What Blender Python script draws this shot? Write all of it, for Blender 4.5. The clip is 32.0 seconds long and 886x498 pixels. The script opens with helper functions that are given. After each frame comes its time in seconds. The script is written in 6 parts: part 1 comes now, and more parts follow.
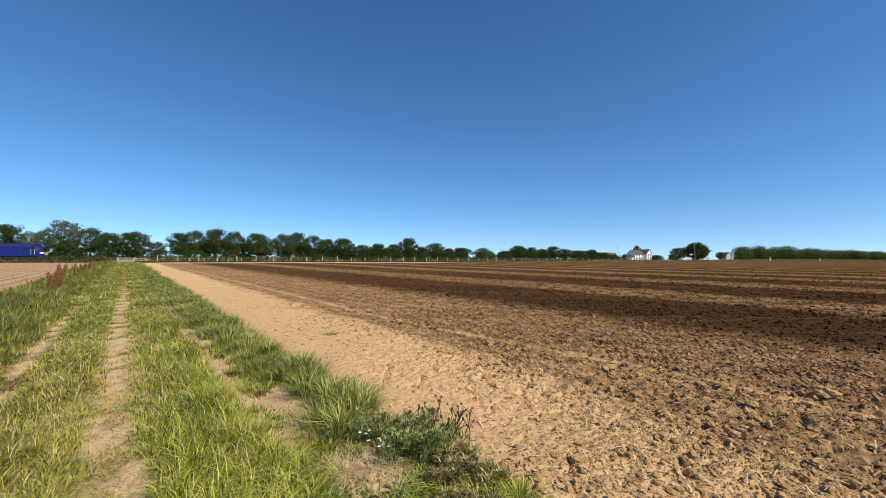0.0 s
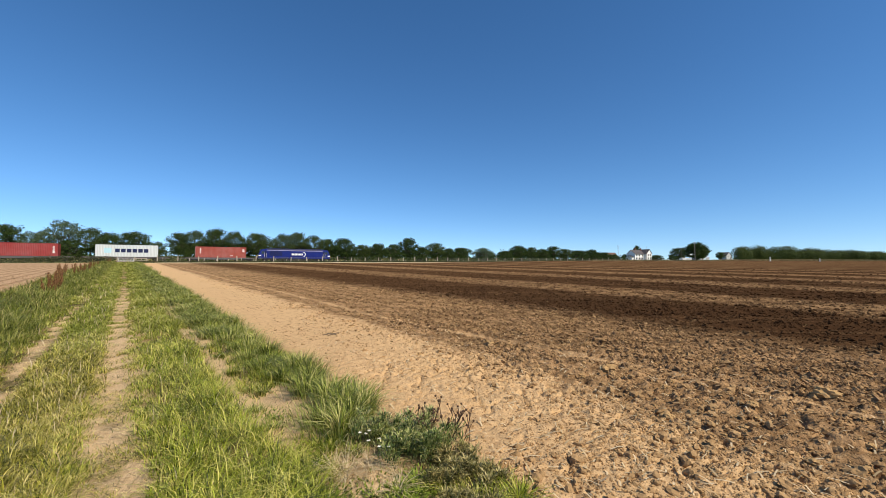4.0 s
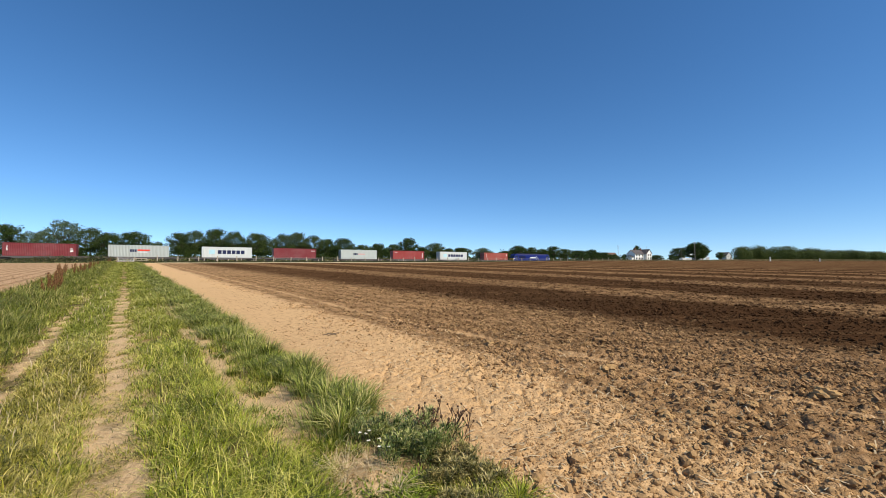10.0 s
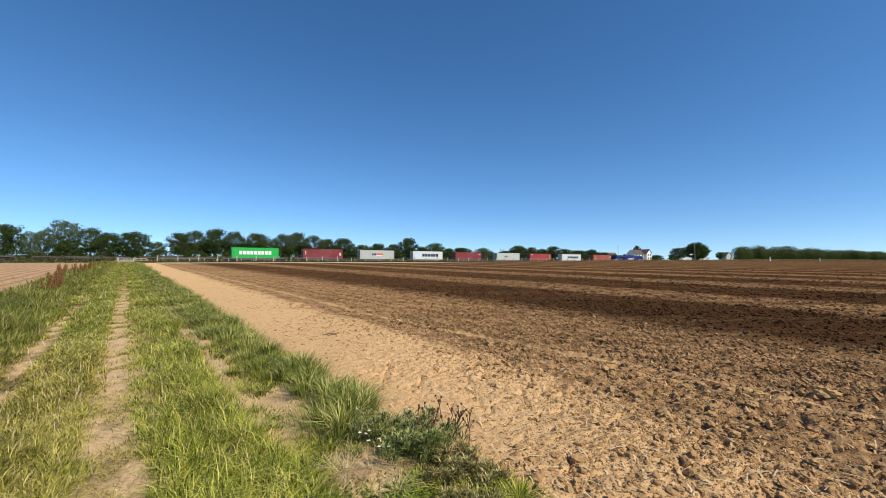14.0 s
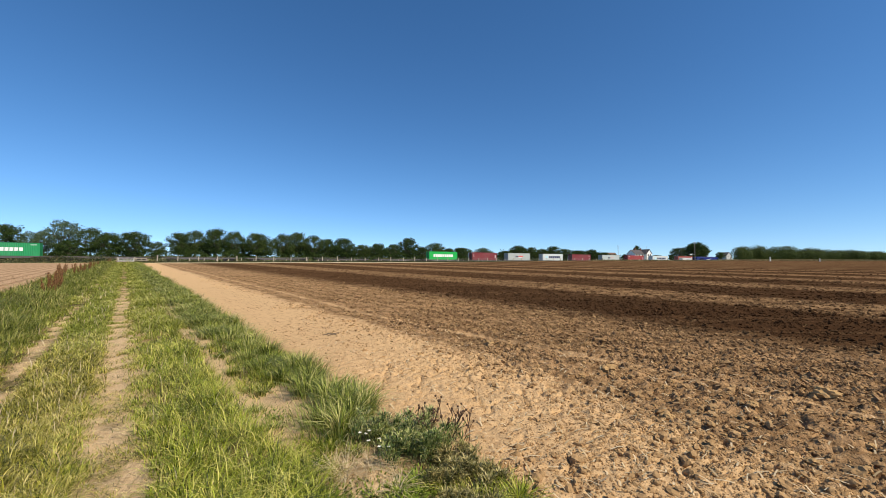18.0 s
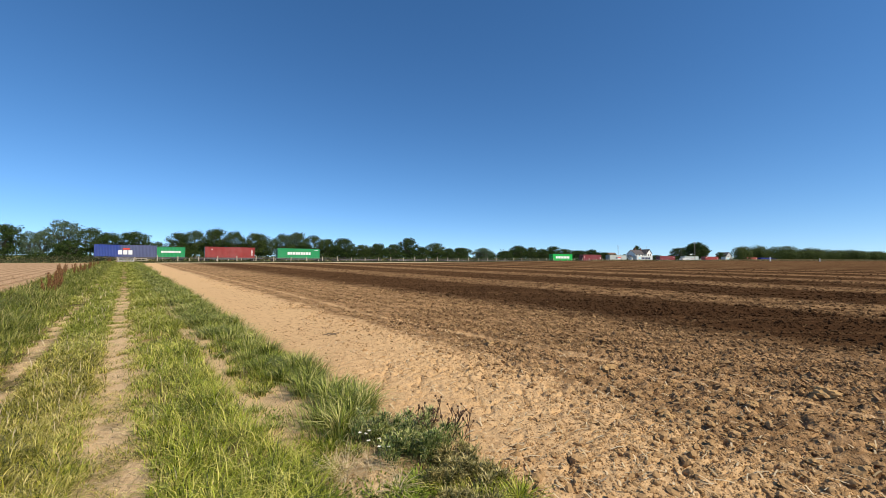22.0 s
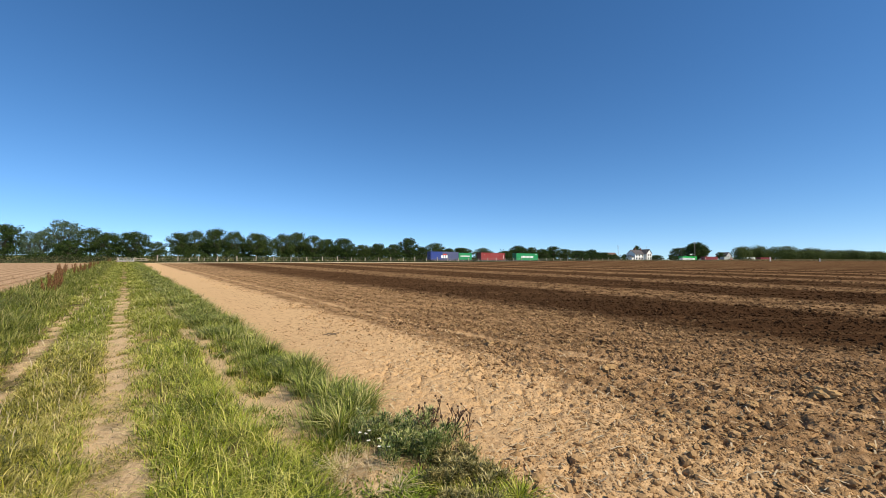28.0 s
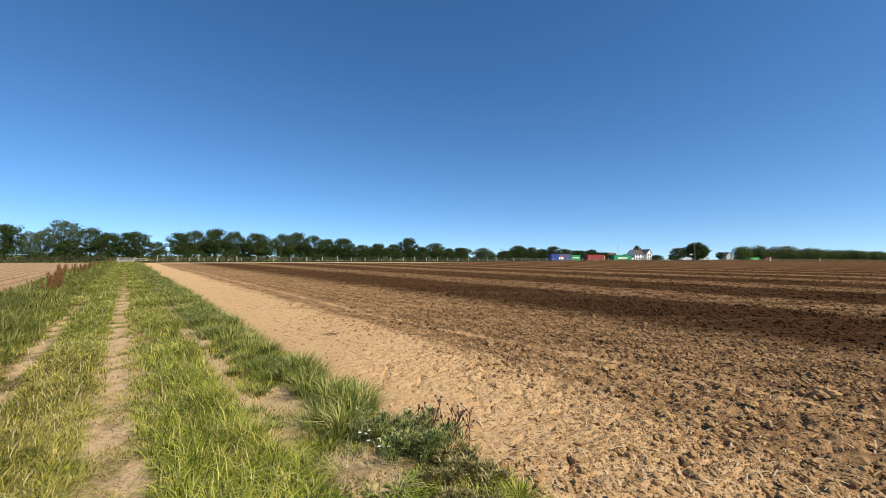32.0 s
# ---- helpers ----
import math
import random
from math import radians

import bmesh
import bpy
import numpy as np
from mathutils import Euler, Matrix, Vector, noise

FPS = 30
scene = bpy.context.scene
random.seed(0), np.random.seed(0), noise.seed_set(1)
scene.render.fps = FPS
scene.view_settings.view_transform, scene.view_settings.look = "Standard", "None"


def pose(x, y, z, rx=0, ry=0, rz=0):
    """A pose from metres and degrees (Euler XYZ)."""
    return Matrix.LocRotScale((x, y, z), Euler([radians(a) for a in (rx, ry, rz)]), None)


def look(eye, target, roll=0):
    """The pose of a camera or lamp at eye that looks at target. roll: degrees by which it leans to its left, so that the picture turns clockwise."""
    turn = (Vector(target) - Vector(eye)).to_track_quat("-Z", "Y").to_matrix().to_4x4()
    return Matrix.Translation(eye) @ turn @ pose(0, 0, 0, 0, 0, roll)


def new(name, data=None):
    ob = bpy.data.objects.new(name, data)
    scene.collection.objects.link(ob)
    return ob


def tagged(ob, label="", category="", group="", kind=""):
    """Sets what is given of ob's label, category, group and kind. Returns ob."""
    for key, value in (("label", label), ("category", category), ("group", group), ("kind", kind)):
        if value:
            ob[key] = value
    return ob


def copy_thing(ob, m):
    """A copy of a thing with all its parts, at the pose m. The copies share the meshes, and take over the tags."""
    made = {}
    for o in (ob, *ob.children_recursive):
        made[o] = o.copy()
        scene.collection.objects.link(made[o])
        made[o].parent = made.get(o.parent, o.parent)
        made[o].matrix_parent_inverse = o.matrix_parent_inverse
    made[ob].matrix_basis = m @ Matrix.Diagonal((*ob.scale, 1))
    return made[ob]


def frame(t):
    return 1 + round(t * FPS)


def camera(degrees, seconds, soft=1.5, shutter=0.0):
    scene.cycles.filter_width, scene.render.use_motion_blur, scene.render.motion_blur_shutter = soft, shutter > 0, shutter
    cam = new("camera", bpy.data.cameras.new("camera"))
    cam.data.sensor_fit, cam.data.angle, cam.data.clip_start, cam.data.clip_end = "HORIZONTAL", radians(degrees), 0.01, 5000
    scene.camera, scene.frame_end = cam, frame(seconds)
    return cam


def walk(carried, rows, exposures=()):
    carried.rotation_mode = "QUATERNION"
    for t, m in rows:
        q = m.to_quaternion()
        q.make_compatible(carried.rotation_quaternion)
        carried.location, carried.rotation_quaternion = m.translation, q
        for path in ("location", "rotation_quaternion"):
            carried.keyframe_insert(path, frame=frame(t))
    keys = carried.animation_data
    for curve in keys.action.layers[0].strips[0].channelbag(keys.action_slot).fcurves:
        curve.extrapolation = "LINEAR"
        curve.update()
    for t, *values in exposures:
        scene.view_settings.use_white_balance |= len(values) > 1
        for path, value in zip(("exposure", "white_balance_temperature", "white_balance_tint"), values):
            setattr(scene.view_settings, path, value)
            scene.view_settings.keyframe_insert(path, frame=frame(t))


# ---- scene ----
cam = camera(94.48, 32.0, soft=0.85)
EYE = 1.7
CAM_POSE = pose(0, 0, EYE, 92.29, 0, 0)
walk(cam, [(0.0, CAM_POSE), (32.0, CAM_POSE)])

# ---- light: clear sky, sun from the right and a little behind the camera ----
SUN_AZ = radians(127)      # clockwise from the viewing direction
SUN_EL = radians(46)
world = bpy.data.worlds.new("sky")
scene.world = world
world.use_nodes = True
wn = world.node_tree
sky = wn.nodes.new("ShaderNodeTexSky")
sky.sky_type = 'NISHITA'
sky.sun_disc = False
sky.sun_elevation = SUN_EL
sky.sun_rotation = SUN_AZ
sky.altitude = 2200
sky.air_density = 0.8
sky.dust_density = 0.0
sky.ozone_density = 4.5
low_sky = wn.nodes.new("ShaderNodeTexSky")      # summer haze low over the plain
low_sky.sky_type = 'NISHITA'
low_sky.sun_disc = False
low_sky.sun_elevation = SUN_EL
low_sky.sun_rotation = SUN_AZ
low_sky.altitude = 0
low_sky.air_density = 1.0
low_sky.dust_density = 0.3
low_sky.ozone_density = 3.0
# a very clear day: the sky keeps its blue down to the skyline
where = wn.nodes.new("ShaderNodeTexCoord")
lift = wn.nodes.new("ShaderNodeVectorMath")
lift.operation = 'ADD'
lift.inputs[1].default_value = (0, 0, 0.03)
wn.links.new(where.outputs["Generated"], lift.inputs[0])
wn.links.new(lift.outputs[0], sky.inputs[0])
wn.links.new(lift.outputs[0], low_sky.inputs[0])
both = wn.nodes.new("ShaderNodeMixRGB")
both.inputs[0].default_value = 0.3
deep = wn.nodes.new("ShaderNodeHueSaturation")
deep.inputs["Saturation"].default_value = 1.19
deep.inputs["Hue"].default_value = 0.4985
wn.links.new(sky.outputs[0], both.inputs[1])
wn.links.new(low_sky.outputs[0], both.inputs[2])
wn.links.new(both.outputs[0], deep.inputs["Color"])
wn.links.new(deep.outputs[0], wn.nodes["Background"].inputs[0])
wn.nodes["Background"].inputs[1].default_value = 0.145
sun_data = bpy.data.lights.new("sun", 'SUN')
sun_data.energy = 5.0
sun_data.angle = radians(0.55)
sun_data.color = (1.0, 0.87, 0.69)
sun = new("sun", sun_data)
sun_way = Vector((math.sin(SUN_AZ) * math.cos(SUN_EL), math.cos(SUN_AZ) * math.cos(SUN_EL), math.sin(SUN_EL)))
sun.matrix_basis = look((0, 0, 60), Vector((0, 0, 60)) - sun_way)
scene.view_settings.exposure = 0.13

# ---- the plan: a gently rising plain, a farm track and a straight railway ----
GX, GY = -0.0072, 0.02115                 # slope of the plain
TRACK_DIR = Vector((-0.6127, 0.7903))     # farm track: along (v) and across (w)
ACROSS = Vector((0.7903, 0.6127))
RAIL_DIR = Vector((0.84333, 0.5374))     # railway: along (s) and away (off)
RAIL_OFF = Vector((-0.5374, 0.84333))
RAIL_O = Vector((-235.7, 0.0))
CURVE_S, CURVE_R, CURVE_LEN = 300.0, 1000.0, 120.0     # straight, a wide curve, straight again
RAIL_Z = 2.74
LINE_OFF = 1.22                           # middle of the track from the line of the plan
RAIL_TURN = math.degrees(math.atan2(RAIL_DIR.y, RAIL_DIR.x))


def smooth(a, b, x):
    t = np.clip((x - a) / (b - a), 0, 1)
    return t * t * (3 - 2 * t)


def rail_shift(s):
    past = np.maximum(0, np.asarray(s, float) - CURVE_S)
    bend = np.minimum(past, CURVE_LEN)
    return bend ** 2 / (2 * CURVE_R) + (past - bend) * CURVE_LEN / CURVE_R


def rail_frame(x, y):
    s = (x - RAIL_O.x) * RAIL_DIR.x + (y - RAIL_O.y) * RAIL_DIR.y
    return s, (x - RAIL_O.x) * RAIL_OFF.x + (y - RAIL_O.y) * RAIL_OFF.y + rail_shift(s)


def plain(x, y):
    x, y = np.asarray(x, float), np.asarray(y, float)
    r = np.hypot(x, y) + 1e-6
    z = (GX * x + GY * y) * np.minimum(1, 700 / r)
    s, off = rail_frame(x, y)
    # a low bank at the far edge of the field
    z = z + (0.65 * smooth(250, 330, s) + 0.3 * smooth(385, 430, s)) * np.exp(-((off + 27) / 8.5) ** 2)
    k = smooth(4, 13, np.abs(off))
    return (RAIL_Z - 0.5) * (1 - k) + z * k


def by_rail(s, off):
    p = RAIL_O + RAIL_DIR * s + RAIL_OFF * (off - float(rail_shift(s)))
    return p.x, p.y, float(plain(p.x, p.y))


def rail_arrays(s, off):
    o = off - rail_shift(s)
    return RAIL_O.x + RAIL_DIR.x * s + RAIL_OFF.x * o, RAIL_O.y + RAIL_DIR.y * s + RAIL_OFF.y * o


def rail_turn(s, back=0.0):
    """Heading in degrees of a vehicle whose front is at s and rear at s - back."""
    ax, ay, _ = by_rail(s, 0)
    bx, by, _ = by_rail(s - max(back, 1.0), 0)
    return math.degrees(math.atan2(ay - by, ax - bx))


def by_track(v, w):
    p = TRACK_DIR * v + ACROSS * w
    return p.x, p.y


def lattice(seed, n=64):
    return np.random.RandomState(seed).rand(n, n)


def value_noise(x, y, scale, seed):
    """Smooth noise from 0 to 1, with features of about 1 / scale metres."""
    g = lattice(seed)
    x, y = np.asarray(x) * scale, np.asarray(y) * scale
    i, j = np.floor(x).astype(int), np.floor(y).astype(int)
    fx, fy = x - i, y - j
    fx, fy = fx * fx * (3 - 2 * fx), fy * fy * (3 - 2 * fy)
    i0, j0, i1, j1 = i % 64, j % 64, (i + 1) % 64, (j + 1) % 64
    return (g[i0, j0] * (1 - fx) + g[i1, j0] * fx) * (1 - fy) + (g[i0, j1] * (1 - fx) + g[i1, j1] * fx) * fy


# ---- materials ----
class Graph:
    """Short notation for shader nodes."""

    def __init__(self, name):
        self.mat = bpy.data.materials.new(name)
        self.mat.use_nodes = True
        self.nt = self.mat.node_tree
        self.bsdf = self.nt.nodes["Principled BSDF"]
        self.out = self.nt.nodes["Material Output"]

    def put(self, socket, value):
        if isinstance(value, bpy.types.NodeSocket):
            self.nt.links.new(value, socket)
        elif value is not None:
            if isinstance(value, (tuple, list)) and len(value) == 3 and socket.type == 'RGBA':
                value = (*value, 1)
            socket.default_value = value

    def math(self, op, a, b=0.0, c=0.0, clamp=False):
        n = self.nt.nodes.new("ShaderNodeMath")
        n.operation, n.use_clamp = op, clamp
        for k, v in enumerate((a, b, c)):
            self.put(n.inputs[k], v)
        return n.outputs[0]

    def step(self, x, a, b):
        n = self.nt.nodes.new("ShaderNodeMapRange")
        n.interpolation_type = 'SMOOTHSTEP'
        self.put(n.inputs[0], x)
        n.inputs[1].default_value, n.inputs[2].default_value = a, b
        return n.outputs[0]

    def mix(self, k, a, b, blend='MIX'):
        n = self.nt.nodes.new("ShaderNodeMix")
        n.data_type, n.blend_type = 'RGBA', blend
        self.put(n.inputs[0], k), self.put(n.inputs[6], a), self.put(n.inputs[7], b)
        return n.outputs[2]

    def coords(self):
        return self.nt.nodes.new("ShaderNodeTexCoord").outputs["Object"]

    def xyz(self, vec):
        n = self.nt.nodes.new("ShaderNodeSeparateXYZ")
        self.put(n.inputs[0], vec)
        return n.outputs

    def noise(self, vec, scale, detail=3.0, rough=0.55):
        n = self.nt.nodes.new("ShaderNodeTexNoise")
        self.put(n.inputs["Vector"], vec)
        n.inputs["Scale"].default_value, n.inputs["Detail"].default_value, n.inputs["Roughness"].default_value = scale, detail, rough
        return n.outputs[0]

    def scaled(self, vec, sx, sy, sz, turn=0.0):
        n = self.nt.nodes.new("ShaderNodeMapping")
        self.put(n.inputs[0], vec)
        n.inputs["Scale"].default_value = (sx, sy, sz)
        n.inputs["Rotation"].default_value = (0, 0, turn)
        return n.outputs[0]

    def ramp(self, k, stops):
        n = self.nt.nodes.new("ShaderNodeValToRGB")
        self.put(n.inputs[0], k)
        while len(n.color_ramp.elements) < len(stops):
            n.color_ramp.elements.new(0.5)
        for e, (p, c) in zip(n.color_ramp.elements, stops):
            e.position, e.color = p, (*c, 1)
        return n.outputs[0]

    def island(self):
        return self.nt.nodes.new("ShaderNodeNewGeometry").outputs["Random Per Island"]

    def per_object(self):
        return self.nt.nodes.new("ShaderNodeObjectInfo").outputs["Random"]

    def bump(self, height, strength, distance):
        n = self.nt.nodes.new("ShaderNodeBump")
        self.put(n.inputs["Height"], height)
        n.inputs["Strength"].default_value, n.inputs["Distance"].default_value = strength, distance
        self.put(self.bsdf.inputs["Normal"], n.outputs[0])

    def done(self, color, rough=0.8, metal=0.0, spec=0.3):
        self.put(self.bsdf.inputs["Base Color"], color)
        self.put(self.bsdf.inputs["Roughness"], rough)
        self.put(self.bsdf.inputs["Metallic"], metal)
        self.bsdf.inputs["Specular IOR Level"].default_value = spec
        return self.mat


def painted(name, color, rough=0.5, dirt=(0.16, 0.12, 0.09), amount=0.35, metal=0.0, fade=0.0, size=1.0, second=None):
    """Paint with grime, faded patches and fine unevenness; second: where along x another colour starts, and that
    colour.
    """
    g = Graph(name)
    p = g.coords()
    streak = g.noise(g.scaled(p, 3.0 * size, 3.0 * size, 0.5 * size), 1.2, 4)
    patch = g.noise(p, 0.7 * size, 3)
    if second:
        color_at = g.mix(g.step(g.xyz(p)[0], second[0] - 0.6, second[0] + 0.6), color, second[1])
    else:
        color_at = color
    k = g.math('MULTIPLY', g.step(streak, 0.42, 0.8), amount, clamp=True)
    c = g.mix(k, color_at, dirt)
    c = g.mix(g.math('MULTIPLY', g.step(patch, 0.35, 0.75), fade), c, tuple(min(1, x * 0.6 + 0.25) for x in color))
    g.bump(g.noise(p, 18 * size, 2), 0.15, 0.01)
    return g.done(c, g.math('ADD', g.math('MULTIPLY', streak, 0.3), rough - 0.12), metal)


def soil_material():
    g = Graph("field_soil")
    p = g.coords()
    x, y, z = g.xyz(p)
    w = g.math('ADD', g.math('MULTIPLY', x, ACROSS.x), g.math('MULTIPLY', y, ACROSS.y))
    off = g.math('ADD', g.math('MULTIPLY', g.math('SUBTRACT', x, RAIL_O.x), RAIL_OFF.x), g.math('MULTIPLY', y, RAIL_OFF.y))
    along_s = g.math('ADD', g.math('MULTIPLY', g.math('SUBTRACT', x, RAIL_O.x), RAIL_DIR.x), g.math('MULTIPLY', y, RAIL_DIR.y))
    past = g.math('MAXIMUM', g.math('SUBTRACT', along_s, CURVE_S), 0.0)
    bend = g.math('MINIMUM', past, CURVE_LEN)
    off = g.math('ADD', off, g.math('DIVIDE', g.math('MULTIPLY', bend, bend), 2 * CURVE_R))
    off = g.math('ADD', off, g.math('MULTIPLY', g.math('SUBTRACT', past, bend), CURVE_LEN / CURVE_R))
    wide = g.noise(p, 0.22, 4)
    mid = g.noise(p, 1.3, 4)
    fine = g.noise(p, 9.0, 5, 0.65)
    grit = g.noise(p, 42.0, 4, 0.7)
    # stretched along the direction of working
    along = g.noise(g.scaled(p, 0.06, 2.2, 0.3, math.atan2(-TRACK_DIR.y, TRACK_DIR.x)), 1.0, 4)
    wob = g.math('ADD', g.math('MULTIPLY', g.math('SUBTRACT', wide, 0.5), 1.5), g.math('MULTIPLY', g.math('SUBTRACT', mid, 0.5), 1.1))
    v = g.math('ADD', g.math('MULTIPLY', x, TRACK_DIR.x), g.math('MULTIPLY', y, TRACK_DIR.y))
    w_edge = g.math('ADD', w, g.math('MULTIPLY', g.math('SUBTRACT', 1.0, g.step(v, 0.5, 6.0)), 0.45))
    ww = g.math('ADD', w, wob)
    tan_c, mid_c, dark_c, pale_c = (0.525, 0.356, 0.188), (0.36, 0.229, 0.117), (0.068, 0.0365, 0.018), (0.335, 0.211, 0.106)
    # strips of the drill, dark moist soil and paler dry soil by turns
    saw = g.math('FRACT', g.math('DIVIDE', g.math('ADD', g.math('SUBTRACT', g.math('ADD', w, g.math('MULTIPLY', wob, 0.75)), 10.5), 1240.0), 12.4))
    pale = g.math('MULTIPLY', g.step(saw, 0.53, 0.63), g.math('SUBTRACT', 1.0, g.step(saw, 0.93, 1.0)))
    pale = g.math('MULTIPLY', pale, g.math('ADD', 0.1, g.math('MULTIPLY', g.step(g.noise(p, 1.9, 5, 0.75), 0.36, 0.62), 1.0)), clamp=True)
    # pale weakens far across, the rough soil's shadows put into the colour
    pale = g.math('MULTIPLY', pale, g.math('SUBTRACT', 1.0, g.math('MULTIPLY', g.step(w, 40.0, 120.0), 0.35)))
    # dark strips grow lighter along the track
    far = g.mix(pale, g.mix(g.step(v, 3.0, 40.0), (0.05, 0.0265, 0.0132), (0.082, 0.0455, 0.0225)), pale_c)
    ragged = g.math('ADD', g.math('MULTIPLY', g.math('SUBTRACT', g.noise(p, 2.4, 4, 0.7), 0.5), 2.6), g.math('MULTIPLY', g.math('SUBTRACT', fine, 0.5), 1.6))
    near = g.mix(g.step(g.math('ADD', g.math('ADD', w_edge, g.math('MULTIPLY', wob, 0.45)), ragged), 4.7, 5.3), tan_c, mid_c)
    w_line = g.math('ADD', w, g.math('MULTIPLY', g.math('MINIMUM', g.math('MAXIMUM', g.math('SUBTRACT', v, 2.5), 0.0), 8.0), 0.085))
    line = g.math('MULTIPLY', g.step(w_line, 6.32, 6.38), g.math('SUBTRACT', 1.0, g.step(w_line, 6.54, 6.6)))
    c = g.mix(g.step(g.math('ADD', ww, g.math('MULTIPLY', g.math('SUBTRACT', g.noise(p, 3.0, 4, 0.7), 0.5), 4.0)), 9.0, 12.2), near, far)
    lines = g.noise(g.scaled(p, 0.12, 5.5, 0.3, math.atan2(-TRACK_DIR.y, TRACK_DIR.x)), 1.0, 3)
    worked = g.step(g.math('ADD', w_edge, g.math('MULTIPLY', wob, 0.45)), 4.5, 5.5)
    c = g.mix(g.math('MULTIPLY', g.step(along, 0.5, 0.72), g.math('MULTIPLY', worked, 0.35)), c, pale_c)
    c = g.mix(g.math('MULTIPLY', g.step(lines, 0.5, 0.66), g.math('MULTIPLY', worked, 0.35)), c, dark_c)
    rows = g.noise(g.scaled(p, 0.035, 2.1, 0.3, math.atan2(-TRACK_DIR.y, TRACK_DIR.x)), 1.0, 4, 0.7)
    c = g.mix(g.math('MULTIPLY', g.step(rows, 0.5, 0.62), g.math('MULTIPLY', worked, 0.42)), c, dark_c)
    # moist patches and furrow rows; clod and furrow shadows put into the colour
    c = g.mix(g.math('MULTIPLY', g.step(g.noise(p, 3.2, 4, 0.7), 0.5, 0.62), g.math('MULTIPLY', worked, 0.45)), c, dark_c)
    ridge = g.math('ADD', g.math('SINE', g.math('MULTIPLY', w, 10.13)), g.math('MULTIPLY', g.math('SUBTRACT', g.noise(p, 1.8, 4, 0.7), 0.5), 3.2))
    c = g.mix(g.math('MULTIPLY', g.step(ridge, 0.3, 0.9), g.math('MULTIPLY', worked, 0.42)), c, dark_c)
    # moist crumbs between the dry ones, also shade between clods put into colour
    c = g.mix(g.math('MULTIPLY', g.step(g.noise(p, 13.0, 3, 0.6), 0.52, 0.6), g.math('MULTIPLY', worked, 0.32)), c, dark_c)
    c = g.mix(g.math('MULTIPLY', line, g.math('ADD', 0.3, g.math('MULTIPLY', g.step(g.noise(p, 0.9, 3), 0.36, 0.6), 0.6))), c, (0.47, 0.31, 0.16))
    # field on the other side of the track
    c = g.mix(g.math('SUBTRACT', 1.0, g.step(w, -4.6, -3.6)), c, g.mix(g.step(g.math('ADD', rows, g.math('MULTIPLY', g.math('SUBTRACT', fine, 0.5), 0.5)), 0.3, 0.6), (0.27, 0.178, 0.102), (0.42, 0.288, 0.175)))
    drill = g.math('ADD', g.math('SINE', g.math('MULTIPLY', w, 7.0)), g.math('MULTIPLY', g.math('SUBTRACT', g.noise(p, 2.2, 4, 0.75), 0.5), 4.0))
    c = g.mix(g.math('MULTIPLY', g.step(drill, 0.2, 1.0), g.math('MULTIPLY', g.math('SUBTRACT', 1.0, g.step(w, -4.6, -3.6)), 0.5)), c, (0.14, 0.085, 0.046))
    # earth below the grass, with shade between the blades put into its dark tone
    turf = g.math('MULTIPLY', g.step(w, -3.9, -3.4), g.math('SUBTRACT', 1.0, g.step(g.math('ADD', w, g.math('MULTIPLY', wob, 0.25)), 1.9, 2.5)))
    under = g.mix(g.step(mid, 0.4, 0.62), (0.07, 0.062, 0.022), (0.3, 0.21, 0.1))
    for cw, half, thin in ((-1.18, 0.11, 0.5), (-0.05, 0.27, 0.4), (1.4, 0.34, 0.3)):
        d = g.math('ABSOLUTE', g.math('SUBTRACT', g.math('ADD', w, g.math('MULTIPLY', wob, 0.22)), cw))
        worn = g.math('MULTIPLY', g.math('SUBTRACT', 1.0, g.step(d, half * 0.5, half * 1.8)), g.step(g.math('ADD', mid, g.math('MULTIPLY', fine, 0.4)), thin, thin + 0.3))
        under = g.mix(g.math('MULTIPLY', worn, g.math('SUBTRACT', 1.0, g.math('MULTIPLY', g.step(y, 9.0, 26.0), 0.8))), under, (0.56, 0.41, 0.235))
    c = g.mix(turf, c, under)
    # headland: rough grass by the railway and a pale trodden edge
    c = g.mix(g.step(g.math('ADD', off, wob), -24.5, -23.0), c, g.mix(g.step(mid, 0.4, 0.65), (0.16, 0.17, 0.06), (0.3, 0.24, 0.12)))
    edge = g.math('MULTIPLY', g.step(off, -28.0, -26.8), g.math('SUBTRACT', 1.0, g.step(off, -22.6, -21.8)))
    c = g.mix(g.math('MULTIPLY', edge, g.math('MULTIPLY', g.step(w, 3.0, 6.0), g.math('SUBTRACT', 1.0, g.step(w, 40.0, 110.0)))), c, (0.74, 0.6, 0.4))
    c = g.mix(g.step(off, 40.0, 60.0), c, (0.13, 0.125, 0.05))
    # grain
    c = g.mix(g.math('MULTIPLY', g.step(fine, 0.45, 0.75), 0.6), c, g.mix(1.0, c, (0.55, 0.5, 0.46), 'MULTIPLY'))
    c = g.mix(g.math('MULTIPLY', g.step(grit, 0.52, 0.8), 0.6), c, g.mix(1.0, c, (1.45, 1.42, 1.35), 'MULTIPLY'))
    c = g.mix(g.math('MULTIPLY', g.island(), 0.9), c, g.mix(1.0, c, (1.42, 1.4, 1.36), 'MULTIPLY'))
    tex = g.math('ADD', g.math('MULTIPLY', fine, 0.6), g.math('MULTIPLY', grit, 0.35))
    tex = g.math('ADD', tex, g.math('MULTIPLY', g.math('MULTIPLY', lines, worked), 0.9))
    tex = g.math('ADD', tex, g.math('MULTIPLY', g.math('MULTIPLY', g.noise(p, 4.5, 3, 0.6), worked), 0.9))
    g.bump(tex, 1.0, 0.075)
    return g.done(c, 1.0, spec=0.0)


